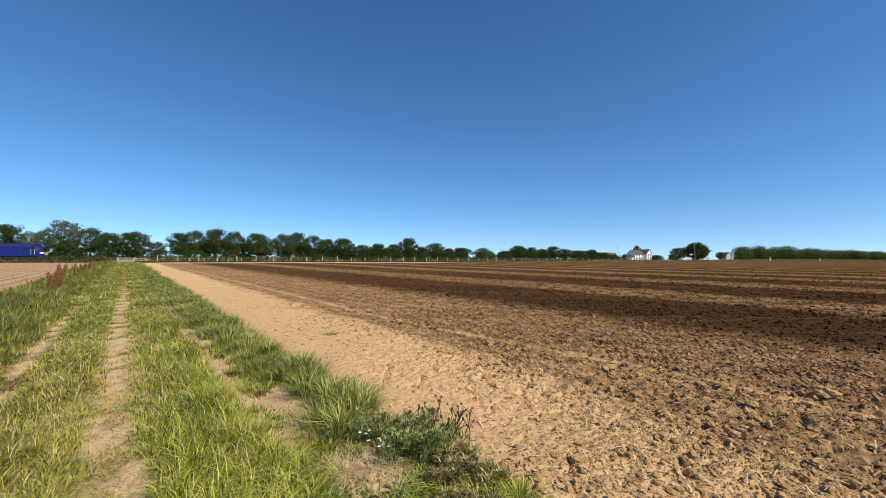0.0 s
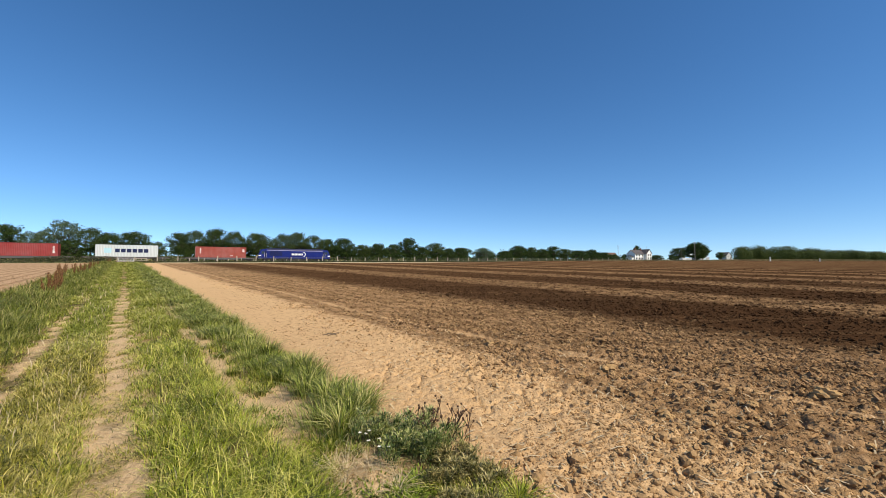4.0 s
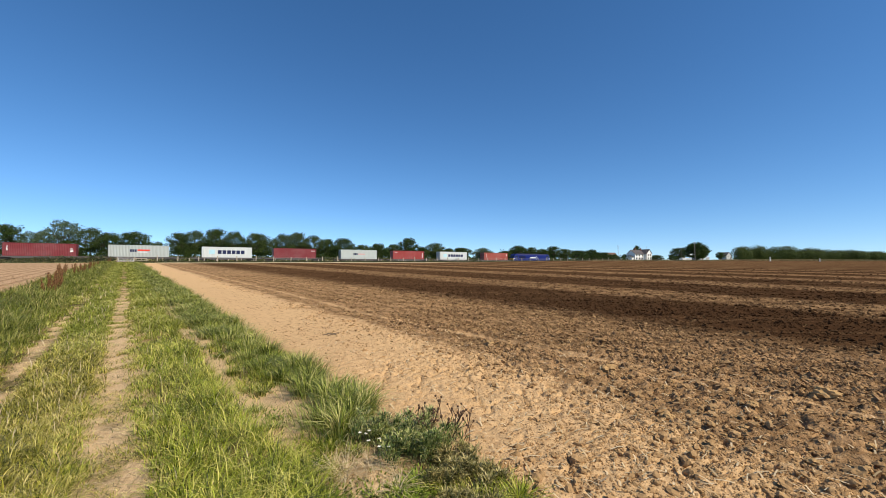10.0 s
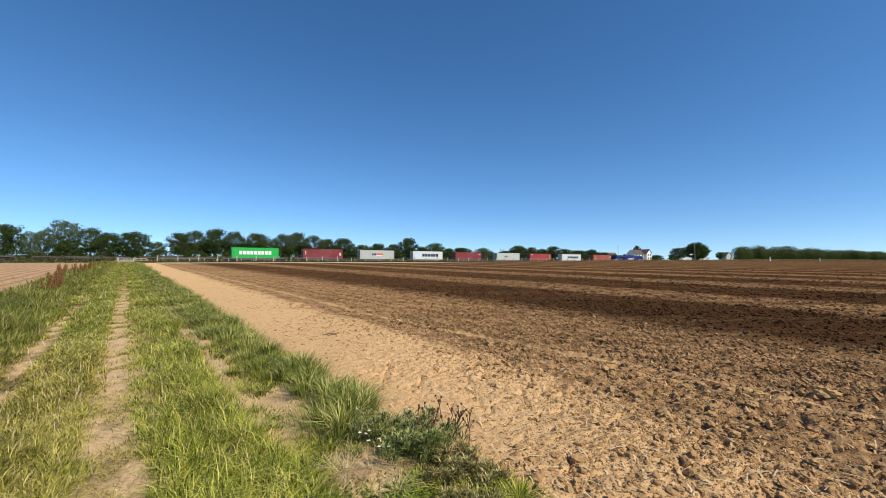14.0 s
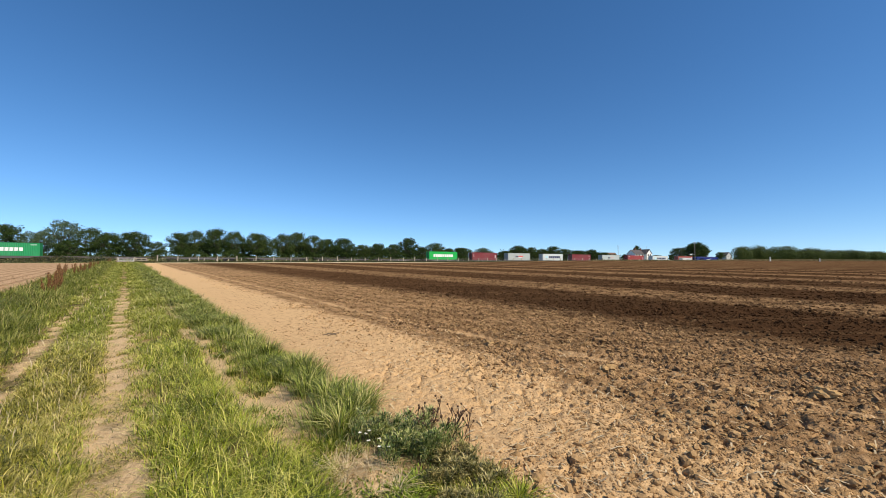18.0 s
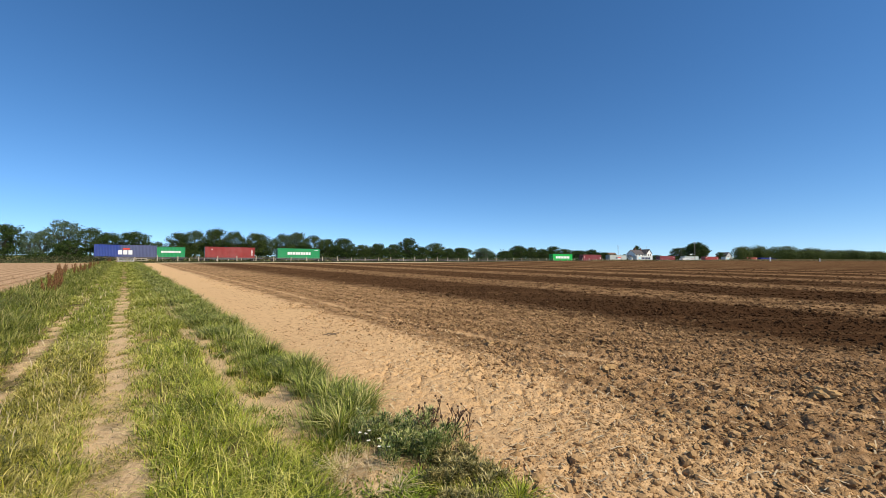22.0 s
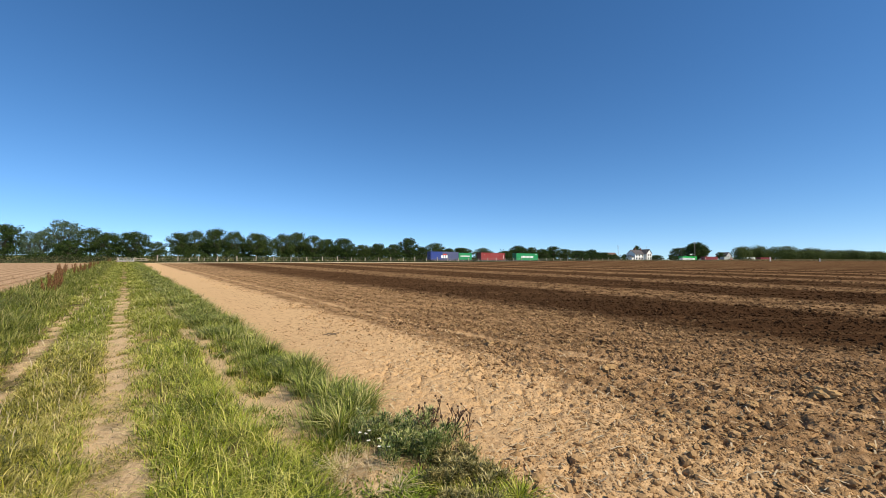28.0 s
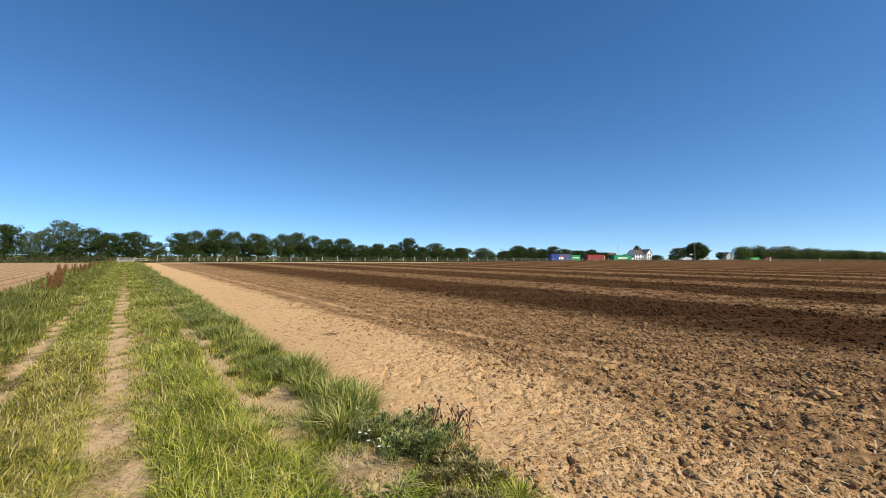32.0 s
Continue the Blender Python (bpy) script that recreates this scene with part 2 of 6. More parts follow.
def leaf_material(name, dark, light, dry=None, shine=0.35, through_light=0.3, spot=2.0, gloss=0.55, vary=0.72):
    """Leaves: varied from piece to piece, letting some light through."""
    g = Graph(name)
    p = g.coords()
    k = g.math('ADD', g.math('MULTIPLY', g.island(), vary), g.math('MULTIPLY', g.noise(p, spot, 2), 1.14 - vary))
    stops = [(0.27, dark), (0.64, light)] + ([(0.86, dry)] if dry else [])
    c = g.ramp(k, stops)
    g.done(c, gloss, spec=shine)
    t = g.nt.nodes.new("ShaderNodeBsdfTranslucent")
    g.put(t.inputs[0], c)
    m = g.nt.nodes.new("ShaderNodeMixShader")
    m.inputs[0].default_value = through_light
    g.nt.links.new(g.bsdf.outputs[0], m.inputs[1])
    g.nt.links.new(t.outputs[0], m.inputs[2])
    g.nt.links.new(m.outputs[0], g.out.inputs[0])
    return g.mat


def bark_material():
    g = Graph("bark")
    p = g.coords()
    c = g.mix(g.noise(g.scaled(p, 6, 6, 1.2), 2.0, 4), (0.05, 0.038, 0.026), (0.17, 0.135, 0.1))
    g.bump(g.noise(g.scaled(p, 8, 8, 1.5), 2.0, 4), 0.8, 0.05)
    return g.done(c, 0.9, spec=0.15)


def wood_material(name, a, b):
    g = Graph(name)
    p = g.coords()
    c = g.mix(g.noise(g.scaled(p, 9, 9, 1.0), 2.5, 4), a, b)
    c = g.mix(g.math('MULTIPLY', g.per_object(), 0.35), c, (0.3, 0.27, 0.22))
    g.bump(g.noise(g.scaled(p, 14, 14, 1.0), 2.0, 3), 0.5, 0.01)
    return g.done(c, 0.85, spec=0.2)


def plaster_material(name, a, b):
    g = Graph(name)
    p = g.coords()
    c = g.mix(g.step(g.noise(g.scaled(p, 1, 1, 0.3), 0.8, 4), 0.4, 0.75), a, b)
    g.bump(g.noise(p, 25, 3), 0.4, 0.01)
    return g.done(c, 0.85, spec=0.2)


def stone_material(name, a, b, scale=20.0, spec=0.2):
    g = Graph(name)
    p = g.coords()
    c = g.mix(g.noise(p, scale, 4, 0.7), a, b)
    c = g.mix(g.math('MULTIPLY', g.island(), 0.4), c, tuple(v * 0.5 for v in a))
    g.bump(g.noise(p, scale, 4, 0.7), 0.8, 0.35 / scale)
    return g.done(c, 0.9, spec=spec)


def glass_material():
    g = Graph("window_glass")
    g.bump(g.noise(g.coords(), 0.9, 2), 0.05, 0.02)
    return g.done(g.mix(g.noise(g.coords(), 0.8, 2), (0.015, 0.02, 0.025), (0.04, 0.05, 0.055)), 0.08, spec=0.6)


SOIL = soil_material()
BARK = bark_material()
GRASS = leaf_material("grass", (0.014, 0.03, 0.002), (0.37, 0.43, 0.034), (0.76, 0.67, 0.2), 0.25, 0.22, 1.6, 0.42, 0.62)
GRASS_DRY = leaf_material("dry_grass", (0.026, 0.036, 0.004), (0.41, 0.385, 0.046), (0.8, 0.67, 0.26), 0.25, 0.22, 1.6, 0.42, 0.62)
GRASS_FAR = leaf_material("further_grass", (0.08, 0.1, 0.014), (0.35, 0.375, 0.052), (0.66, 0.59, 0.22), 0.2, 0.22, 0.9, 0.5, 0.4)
GRASS_VERGE = leaf_material("verge_grass", (0.03, 0.05, 0.006), (0.23, 0.26, 0.032), (0.54, 0.47, 0.18), 0.2, 0.26, 1.2, 0.45, 0.55)
FIELD_EDGE = leaf_material("field_edge_grass", (0.1, 0.085, 0.035), (0.3, 0.25, 0.11), (0.42, 0.34, 0.17), 0.2, 0.25, 0.3)
LOW_WEED = leaf_material("low_weed", (0.03, 0.055, 0.006), (0.26, 0.34, 0.04), None, 0.3, 0.28, 3.0, 0.45)
GRASS_DARK = leaf_material("rank_grass", (0.035, 0.058, 0.008), (0.29, 0.34, 0.05), (0.62, 0.56, 0.22), 0.25, 0.2, 1.6, 0.42, 0.62)
STRAW = leaf_material("straw", (0.5, 0.38, 0.2), (0.72, 0.6, 0.38), None, 0.3, 0.3, 3.0)
DOCK = leaf_material("dock_seed", (0.085, 0.04, 0.016), (0.24, 0.118, 0.048), None, 0.15, 0.15, 4.0)
THISTLE = leaf_material("thistle_leaf", (0.03, 0.058, 0.015), (0.26, 0.325, 0.075), (0.55, 0.52, 0.22), 0.35, 0.22, 6.0, 0.42)
WITHERED = leaf_material("withered", (0.06, 0.06, 0.016), (0.3, 0.27, 0.085), (0.6, 0.5, 0.22), 0.3, 0.25, 5.0)
SEED_HEAD = leaf_material("seed_head", (0.035, 0.02, 0.014), (0.1, 0.06, 0.035), None, 0.2, 0.1, 6.0)
PETAL = leaf_material("petal", (0.72, 0.69, 0.55), (0.84, 0.82, 0.7), None, 0.3, 0.2, 6.0)
LEAF_DARK = leaf_material("leaf_dark", (0.015, 0.033, 0.01), (0.064, 0.1, 0.022), None, 0.15, 0.22, 0.5)
LEAF_MID = leaf_material("leaf_mid", (0.02, 0.042, 0.011), (0.084, 0.118, 0.026), None, 0.15, 0.24, 0.5)
LEAF_PALE = leaf_material("leaf_pale", (0.04, 0.075, 0.038), (0.135, 0.185, 0.09), None, 0.2, 0.25, 0.5)
LEAF_FAR = leaf_material("leaf_far", (0.027, 0.045, 0.011), (0.078, 0.102, 0.024), None, 0.08, 0.2, 0.12)
HEDGE_LEAF = leaf_material("hedge_leaf", (0.02, 0.036, 0.011), (0.066, 0.08, 0.025), (0.13, 0.105, 0.05), 0.3, 0.25, 0.4)
CLOD = stone_material("dry_clod", (0.39, 0.247, 0.11), (0.55, 0.365, 0.172), 24, 0.0)
CLOD_SOIL = stone_material("dry_soil", (0.3, 0.19, 0.089), (0.5, 0.327, 0.16), 40, 0.0)
DARK_CLOD = stone_material("moist_shade_clod", (0.08, 0.044, 0.022), (0.19, 0.115, 0.058), 30, 0.0)
BALLAST = stone_material("ballast_stone", (0.2, 0.17, 0.14), (0.36, 0.31, 0.26), 14)
CONCRETE = stone_material("concrete", (0.33, 0.31, 0.28), (0.46, 0.43, 0.39), 8)
RAIL_STEEL = painted("rail_steel", (0.2, 0.13, 0.09), 0.5, (0.1, 0.055, 0.03), 0.5, 0.6)
POST_WOOD = wood_material("weathered_post", (0.34, 0.29, 0.21), (0.52, 0.45, 0.35))
POLE_WOOD = wood_material("dark_pole", (0.2, 0.175, 0.145), (0.34, 0.3, 0.25))
GALV = painted("galvanised_steel", (0.62, 0.62, 0.6), 0.42, (0.35, 0.32, 0.28), 0.3, 0.55)
WIRE = painted("fence_wire", (0.4, 0.4, 0.39), 0.4, (0.2, 0.15, 0.1), 0.4, 0.8)
BLUE = painted("loco_blue", (0.004, 0.013, 0.15), 0.34, (0.01, 0.015, 0.07), 0.3, 0.0, 0.03)
BLUE_DARK = painted("loco_grille", (0.006, 0.01, 0.06), 0.5, (0.01, 0.01, 0.02), 0.4)
BLACK = painted("underframe_black", (0.025, 0.023, 0.022), 0.65, (0.1, 0.075, 0.055), 0.5)
WAGON_GREY = painted("wagon_paint", (0.09, 0.085, 0.085), 0.6, (0.14, 0.1, 0.07), 0.55)
WHITE = painted("white_paint", (0.8, 0.8, 0.78), 0.5, (0.5, 0.47, 0.42), 0.2)
YELLOW = painted("yellow_paint", (0.75, 0.5, 0.03), 0.45, (0.3, 0.22, 0.08), 0.3)
RED_ORANGE = painted("red_box", (0.31, 0.066, 0.046), 0.5, (0.14, 0.05, 0.035), 0.25, 0.0, 0.2, 0.6)
RED = painted("crimson_box", (0.28, 0.04, 0.036), 0.5, (0.13, 0.04, 0.03), 0.25, 0.0, 0.15, 0.6)
MAROON = painted("maroon_box", (0.19, 0.03, 0.035), 0.52, (0.09, 0.035, 0.03), 0.3, 0.0, 0.15, 0.6)
PALE_BOX = painted("pale_grey_box", (0.43, 0.48, 0.465), 0.5, (0.34, 0.34, 0.3), 0.25, 0.0, 0.2, 0.6)
GREY_BOX = painted("grey_box", (0.4, 0.44, 0.42), 0.5, (0.27, 0.26, 0.22), 0.3, 0.0, 0.2, 0.6)
WHITE_BOX = painted("white_box", (0.58, 0.615, 0.605), 0.5, (0.46, 0.43, 0.37), 0.25, 0.0, 0.0, 0.6)
GREEN = painted("green_box", (0.015, 0.4, 0.07), 0.45, (0.02, 0.2, 0.05), 0.2, 0.0, 0.05, 0.6)
GREEN_DULL = painted("dull_green_box", (0.02, 0.27, 0.095), 0.5, (0.03, 0.14, 0.06), 0.25, 0.0, 0.1, 0.6)
BLUE_BOX = painted("blue_box", (0.03, 0.06, 0.26), 0.5, (0.08, 0.08, 0.18), 0.3, 0.0, 0.1, 0.6, (-7.2, (0.085, 0.1, 0.19)))
NAVY = painted("navy_marking", (0.012, 0.02, 0.07), 0.5, (0.05, 0.05, 0.07), 0.2)
RED_MARK = painted("red_marking", (0.72, 0.06, 0.035), 0.5, (0.4, 0.1, 0.07), 0.2)
PINK_MARK = painted("faded_red_marking", (0.6, 0.36, 0.33), 0.5, (0.45, 0.35, 0.32), 0.2)
CYAN_MARK = painted("light_blue_marking", (0.42, 0.66, 0.74), 0.5, (0.4, 0.5, 0.52), 0.2)
GLASS = glass_material()
WING = leaf_material("fly_wing", (0.1, 0.09, 0.07), (0.2, 0.18, 0.15), None, 0.4, 0.6, 40.0, 0.3)
RENDER_WHITE = plaster_material("white_render", (0.88, 0.87, 0.84), (0.78, 0.76, 0.71))
RENDER_GREY = plaster_material("grey_render", (0.5, 0.5, 0.48), (0.38, 0.38, 0.36))
ROOF = stone_material("roof_slate", (0.075, 0.07, 0.075), (0.14, 0.125, 0.12), 3)
ROOF_BROWN = stone_material("roof_tile", (0.13, 0.08, 0.06), (0.2, 0.13, 0.1), 3)
BRICK = stone_material("chimney_brick", (0.2, 0.1, 0.07), (0.3, 0.16, 0.11), 6)
SHED_STEEL = painted("shed_cladding", (0.5, 0.6, 0.68), 0.5, (0.35, 0.36, 0.36), 0.25)


# ---- mesh helpers ----
def part(name, bm, material, parent=None, label=""):
    me = bpy.data.meshes.new(name)
    bm.to_mesh(me)
    bm.free()
    me.materials.append(material)
    ob = new(name, me)
    if parent:
        ob.parent = parent
    if label:
        ob["label"] = label
    return ob


def share(name, me, parent, m):
    ob = new(name, me)
    ob.parent = parent
    ob.matrix_basis = m
    return ob


def root(name, m, label, category, group="", kind=""):
    ob = new(name)
    ob.empty_display_size = 0.5
    ob.matrix_basis = m
    return tagged(ob, label, category, group, kind)


def box(bm, x0, x1, y0, y1, z0, z1, bevel=0.0):
    vs = [bm.verts.new(v) for v in ((x0, y0, z0), (x1, y0, z0), (x1, y1, z0), (x0, y1, z0), (x0, y0, z1), (x1, y0, z1), (x1, y1, z1), (x0, y1, z1))]
    fs = [bm.faces.new([vs[i] for i in q]) for q in ((3, 2, 1, 0), (4, 5, 6, 7), (0, 1, 5, 4), (1, 2, 6, 5), (2, 3, 7, 6), (3, 0, 4, 7))]
    if bevel:
        edges = list({e for f in fs for e in f.edges})
        bmesh.ops.bevel(bm, geom=edges, offset=bevel, segments=1, affect='EDGES')
    return bm


def boxed(*a, **k):
    return box(bmesh.new(), *a, **k)


def tube(bm, a, b, ra, rb, n=8, cap=True):
    a, b = Vector(a), Vector(b)
    q = (b - a).to_track_quat('Z', 'Y')
    ring = []
    for c, r in ((a, ra), (b, rb)):
        ring.append([bm.verts.new(c + q @ Vector((r * math.cos(6.2832 * i / n), r * math.sin(6.2832 * i / n), 0))) for i in range(n)])
    for i in range(n):
        bm.faces.new((ring[0][i], ring[0][(i + 1) % n], ring[1][(i + 1) % n], ring[1][i]))
    if cap:
        bm.faces.new(ring[0][::-1]), bm.faces.new(ring[1])
    return bm


def prism(bm, pts, y0, y1):
    """A solid from an outline in x and z, between y0 and y1."""
    a = [bm.verts.new((x, y0, z)) for x, z in pts]
    b = [bm.verts.new((x, y1, z)) for x, z in pts]
    n = len(pts)
    bm.faces.new(a), bm.faces.new(b[::-1])
    for i in range(n):
        bm.faces.new((a[(i + 1) % n], a[i], b[i], b[(i + 1) % n]))
    bmesh.ops.recalc_face_normals(bm, faces=bm.faces)
    return bm


def soup(name, verts, faces, material, parent=None, smooth_shade=False):
    """One mesh from arrays; faces all of one size."""
    verts, faces = np.asarray(verts, np.float32), np.asarray(faces, np.int32)
    me = bpy.data.meshes.new(name)
    k = faces.shape[1]
    me.vertices.add(len(verts))
    me.vertices.foreach_set("co", verts.ravel())
    me.loops.add(faces.size)
    me.loops.foreach_set("vertex_index", faces.ravel())
    me.polygons.add(len(faces))
    me.polygons.foreach_set("loop_start", np.arange(0, faces.size, k, dtype=np.int32))
    me.polygons.foreach_set("loop_total", np.full(len(faces), k, np.int32))
    if smooth_shade:
        me.polygons.foreach_set("use_smooth", np.ones(len(faces), bool))
    me.update(calc_edges=True)
    if not smooth_shade:
        me.shade_flat()
    me.materials.append(material)
    ob = new(name, me)
    if parent:
        ob.parent = parent
    return ob


# ---- the ground ----
def graded(near_lo, near_hi, stepsize, far_lo, far_hi, growth):
    a = list(np.arange(near_lo, near_hi, stepsize))
    d, x = stepsize, a[-1]
    while x < far_hi:
        d *= growth
        x += d
        a.append(x)
    d, x = stepsize, a[0]
    while x > far_lo:
        d *= growth
        x -= d
        a.insert(0, x)
    return np.array(a)


def wheel_line(w, v):
    """Distance across from the one wheel line pressed into the worked soil."""
    return w + 0.085 * np.clip(v - 2.5, 0, 8) - 6.46


def relief(x, y):
    """Height of the soil's unevenness above the plain."""
    w = x * ACROSS.x + y * ACROSS.y
    v = x * TRACK_DIR.x + y * TRACK_DIR.y
    r = np.hypot(x, y)
    worked = smooth(3.3, 5.5, w)
    turf = smooth(-3.6, -3.0, w) * (1 - smooth(1.9, 2.6, w))
    fade = 1 - smooth(30, 90, r)
    h = (value_noise(x, y, 0.5, 1) - 0.5) * 0.035
    rough = 0.3 + 0.7 * worked * (0.5 + value_noise(x, y, 0.8, 9))
    h += rough * ((value_noise(x, y, 2.3, 2) - 0.5) * 0.025 + (np.abs(value_noise(x, y, 6.5, 3) - 0.5)) * -0.05 + (value_noise(x, y, 9.5, 4) - 0.5) * 0.025 + (value_noise(x, y, 11, 5) - 0.5) * 0.03 * (0.4 + value_noise(x, y, 1.7, 7))) * fade + (value_noise(x, y, 15, 6) - 0.5) * 0.03 * smooth(2.3, 3.2, w) * fade
    h += worked * np.sin(w * 6.2832 / 0.62) * 0.012 * fade
    h -= worked * np.exp(-((wheel_line(w, v)) / 0.14) ** 2) * 0.03
    # crumbled tilth: pits and lumps of a few centimetres, coarser away from the track
    bare = smooth(2.2, 2.9, w) * (1 - smooth(12, 22, r))
    patchy = value_noise(x, y, 0.9, 12) * 0.6 + value_noise(x, y, 2.6, 13) * 0.4
    coarse = (1 - np.exp(-(wheel_line(w, v) / 0.15) ** 2)) * bare * (0.12 + 0.88 * smooth(3.4, 4.8, w)) * smooth(0.3, 0.62, patchy + 0.15 * smooth(4.0, 6.0, w))
    h += coarse * ((smooth(0.45, 0.8, value_noise(x, y, 11.0, 14)) * 0.03 - 0.008) + smooth(0.5, 0.85, value_noise(x + 3.3, y, 18.0, 15)) * 0.025)
    h -= bare * smooth(0.72, 0.9, value_noise(x, y + 7.7, 13.0, 16)) * 0.02
    close = bare * (1 - smooth(5.5, 8.5, r))
    h += close * (value_noise(x, y, 26.0, 17) - 0.5) * 0.022 * (0.2 + 0.65 * smooth(3.0, 4.4, w))
    # drying cracks in the crust
    rift = np.minimum(np.abs(value_noise(x, y, 4.2, 18) - 0.5), np.abs(value_noise(x + 9.1, y, 5.6, 19) - 0.5))
    h -= close * (1 - smooth(0.012, 0.035, rift)) * smooth(0.35, 0.55, value_noise(x, y, 1.2, 20)) * 0.05
    left = 1 - smooth(-4.4, -3.6, w)
    h += left * np.sin(w * 8.9) * 0.03 * (1 - smooth(14, 30, r))
    for cw in (-1.18, -0.1, 1.25):
        h -= turf * np.exp(-((w - cw) / 0.22) ** 2) * 0.05
    return h


def build_ground():
    xs = graded(-0.9, 6.3, 0.022, -3500, 3500, 1.07)
    ys = graded(2.3, 6.9, 0.022, -1200, 3800, 1.07)
    X, Y = np.meshgrid(xs, ys)
    Z = plain(X, Y) + relief(X, Y)
    nx, ny = len(xs), len(ys)
    idx = np.arange(nx * ny).reshape(ny, nx)
    faces = np.stack([idx[:-1, :-1], idx[:-1, 1:], idx[1:, 1:], idx[1:, :-1]], -1).reshape(-1, 4)
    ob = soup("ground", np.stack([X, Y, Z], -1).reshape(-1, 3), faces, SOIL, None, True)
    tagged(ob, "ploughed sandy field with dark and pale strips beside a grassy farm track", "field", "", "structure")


def ground_z(x, y):
    return plain(x, y) + relief(np.asarray(x, float), np.asarray(y, float))


def clods(name, n, seed, size_lo, size_hi, wlo, whi, rlo, rhi, material, label, fine=False, turn=(-0.85, 0.88), skew=4):
    """Loose lumps of soil, thickest near the track side of the field."""
    rs = np.random.RandomState(seed)
    bm = bmesh.new()
    bmesh.ops.create_icosphere(bm, subdivisions=2, radius=1.0)
    base = np.array([v.co[:] for v in bm.verts])
    tri = np.array([[v.index for v in f.verts] for f in bm.faces])
    bm.free()
    if not fine:
        base = np.array([(1, 0, 0), (-1, 0, 0), (0, 1, 0), (0, -1, 0), (0, 0, 1), (0, 0, -1)], float)
        tri = np.array([(0, 2, 4), (2, 1, 4), (1, 3, 4), (3, 0, 4), (2, 0, 5), (1, 2, 5), (3, 1, 5), (0, 3, 5)])
    r = np.exp(rs.uniform(np.log(rlo), np.log(rhi), n * 3))
    ang = rs.uniform(*turn, n * 3)
    x, y = r * np.sin(ang), r * np.cos(ang)
    w = x * ACROSS.x + y * ACROSS.y + (value_noise(x, y, 0.6, 21) - 0.5) * 1.6
    keep = (w > wlo) & (w < whi) & (rs.rand(n * 3) < 0.15 + 0.85 * smooth(wlo, wlo + 2.0, w)) & (value_noise(x, y, 1.1, 23) + rs.rand(n * 3) * 0.7 > 0.55) & ((np.abs(wheel_line(x * ACROSS.x + y * ACROSS.y, x * TRACK_DIR.x + y * TRACK_DIR.y)) > 0.14) | (rs.rand(n * 3) < 0.06))
    x, y, r = x[keep][:n], y[keep][:n], r[keep][:n]
    m = len(x)
    size = (size_lo + (size_hi - size_lo) * rs.rand(m) ** skew) * (1 + r * 0.022)
    jit = 1 + (rs.rand(m, len(base)) - 0.5) * 0.55
    if fine:
        # broad lumps and hollows, different on each clod
        axes = rs.normal(size=(m, 5, 3))
        jit = 1 + 0.13 * np.sin(2.1 * np.einsum('vk,mak->mav', base, axes) + rs.uniform(0, 6.28, (m, 5, 1))).sum(1) + (rs.rand(m, len(base)) - 0.5) * 0.5
    sc = np.stack([size * rs.uniform(0.8, 1.3, m), size * rs.uniform(0.8, 1.3, m), size * rs.uniform(0.55, 0.95, m)], -1)
    pts = (base[None] * jit[..., None] + rs.normal(size=(m, len(base), 3)) * (0.06 if fine else 0.11)) * sc[:, None]
    t = rs.uniform(-0.9, 0.9, m)
    c, s = np.cos(t)[:, None], np.sin(t)[:, None]
    pts = np.stack([pts[..., 0], pts[..., 1] * c - pts[..., 2] * s, pts[..., 1] * s + pts[..., 2] * c], -1)
    t = rs.uniform(0, 6.28, m)
    c, s = np.cos(t)[:, None], np.sin(t)[:, None]
    px, py = pts[..., 0] * c - pts[..., 1] * s, pts[..., 0] * s + pts[..., 1] * c
    z = ground_z(x, y)
    V = np.stack([px + x[:, None], py + y[:, None], pts[..., 2] + (z + size * 0.05)[:, None]], -1).reshape(-1, 3)
    F = (tri[None] + (np.arange(m) * len(base))[:, None, None]).reshape(-1, 3)
    ob = soup(name, V, F, material)
    tagged(ob, label, "soil clods", "", "stuff")


def build_big_clods():
    """The largest lumps, each a thing."""
    rs = np.random.RandomState(140)
    spots = [(2.49, 6.25, 0.095), (4.69, 5.09, 0.11), (0.92, 8.0, 0.075), (2.4, 4.45, 0.055), (4.85, 4.2, 0.07), (4.2, 7.4, 0.06), (3.5, 4.7, 0.055), (5.6, 5.0, 0.075),
             (1.6, 5.6, 0.045), (3.1, 3.5, 0.04), (4.0, 3.7, 0.045), (6.2, 4.6, 0.06)]
    for x, y, r in spots:
        bm = bmesh.new()
        bmesh.ops.create_icosphere(bm, subdivisions=3, radius=r)
        o = Vector(rs.uniform(-50, 50, 3))
        for v in bm.verts:
            n = v.co.normalized()
            k = 1 + 0.45 * noise.noise(n * 1.3 + o) + 0.35 * noise.noise(n * 2.9 + o) + 0.22 * noise.noise(n * 6.5 + o) + rs.uniform(-0.03, 0.03)
            v.co = Vector((v.co.x * k * 1.15, v.co.y * k, v.co.z * k * 0.62))
        ob = part("soil_clod", bm, CLOD)
        ob.matrix_basis = pose(x, y, float(ground_z(x, y)) + r * 0.3, 0, 0, rs.uniform(0, 360))
        tagged(ob, "large dry lump of pale brown soil on the field", "clod", "large clods on the field")


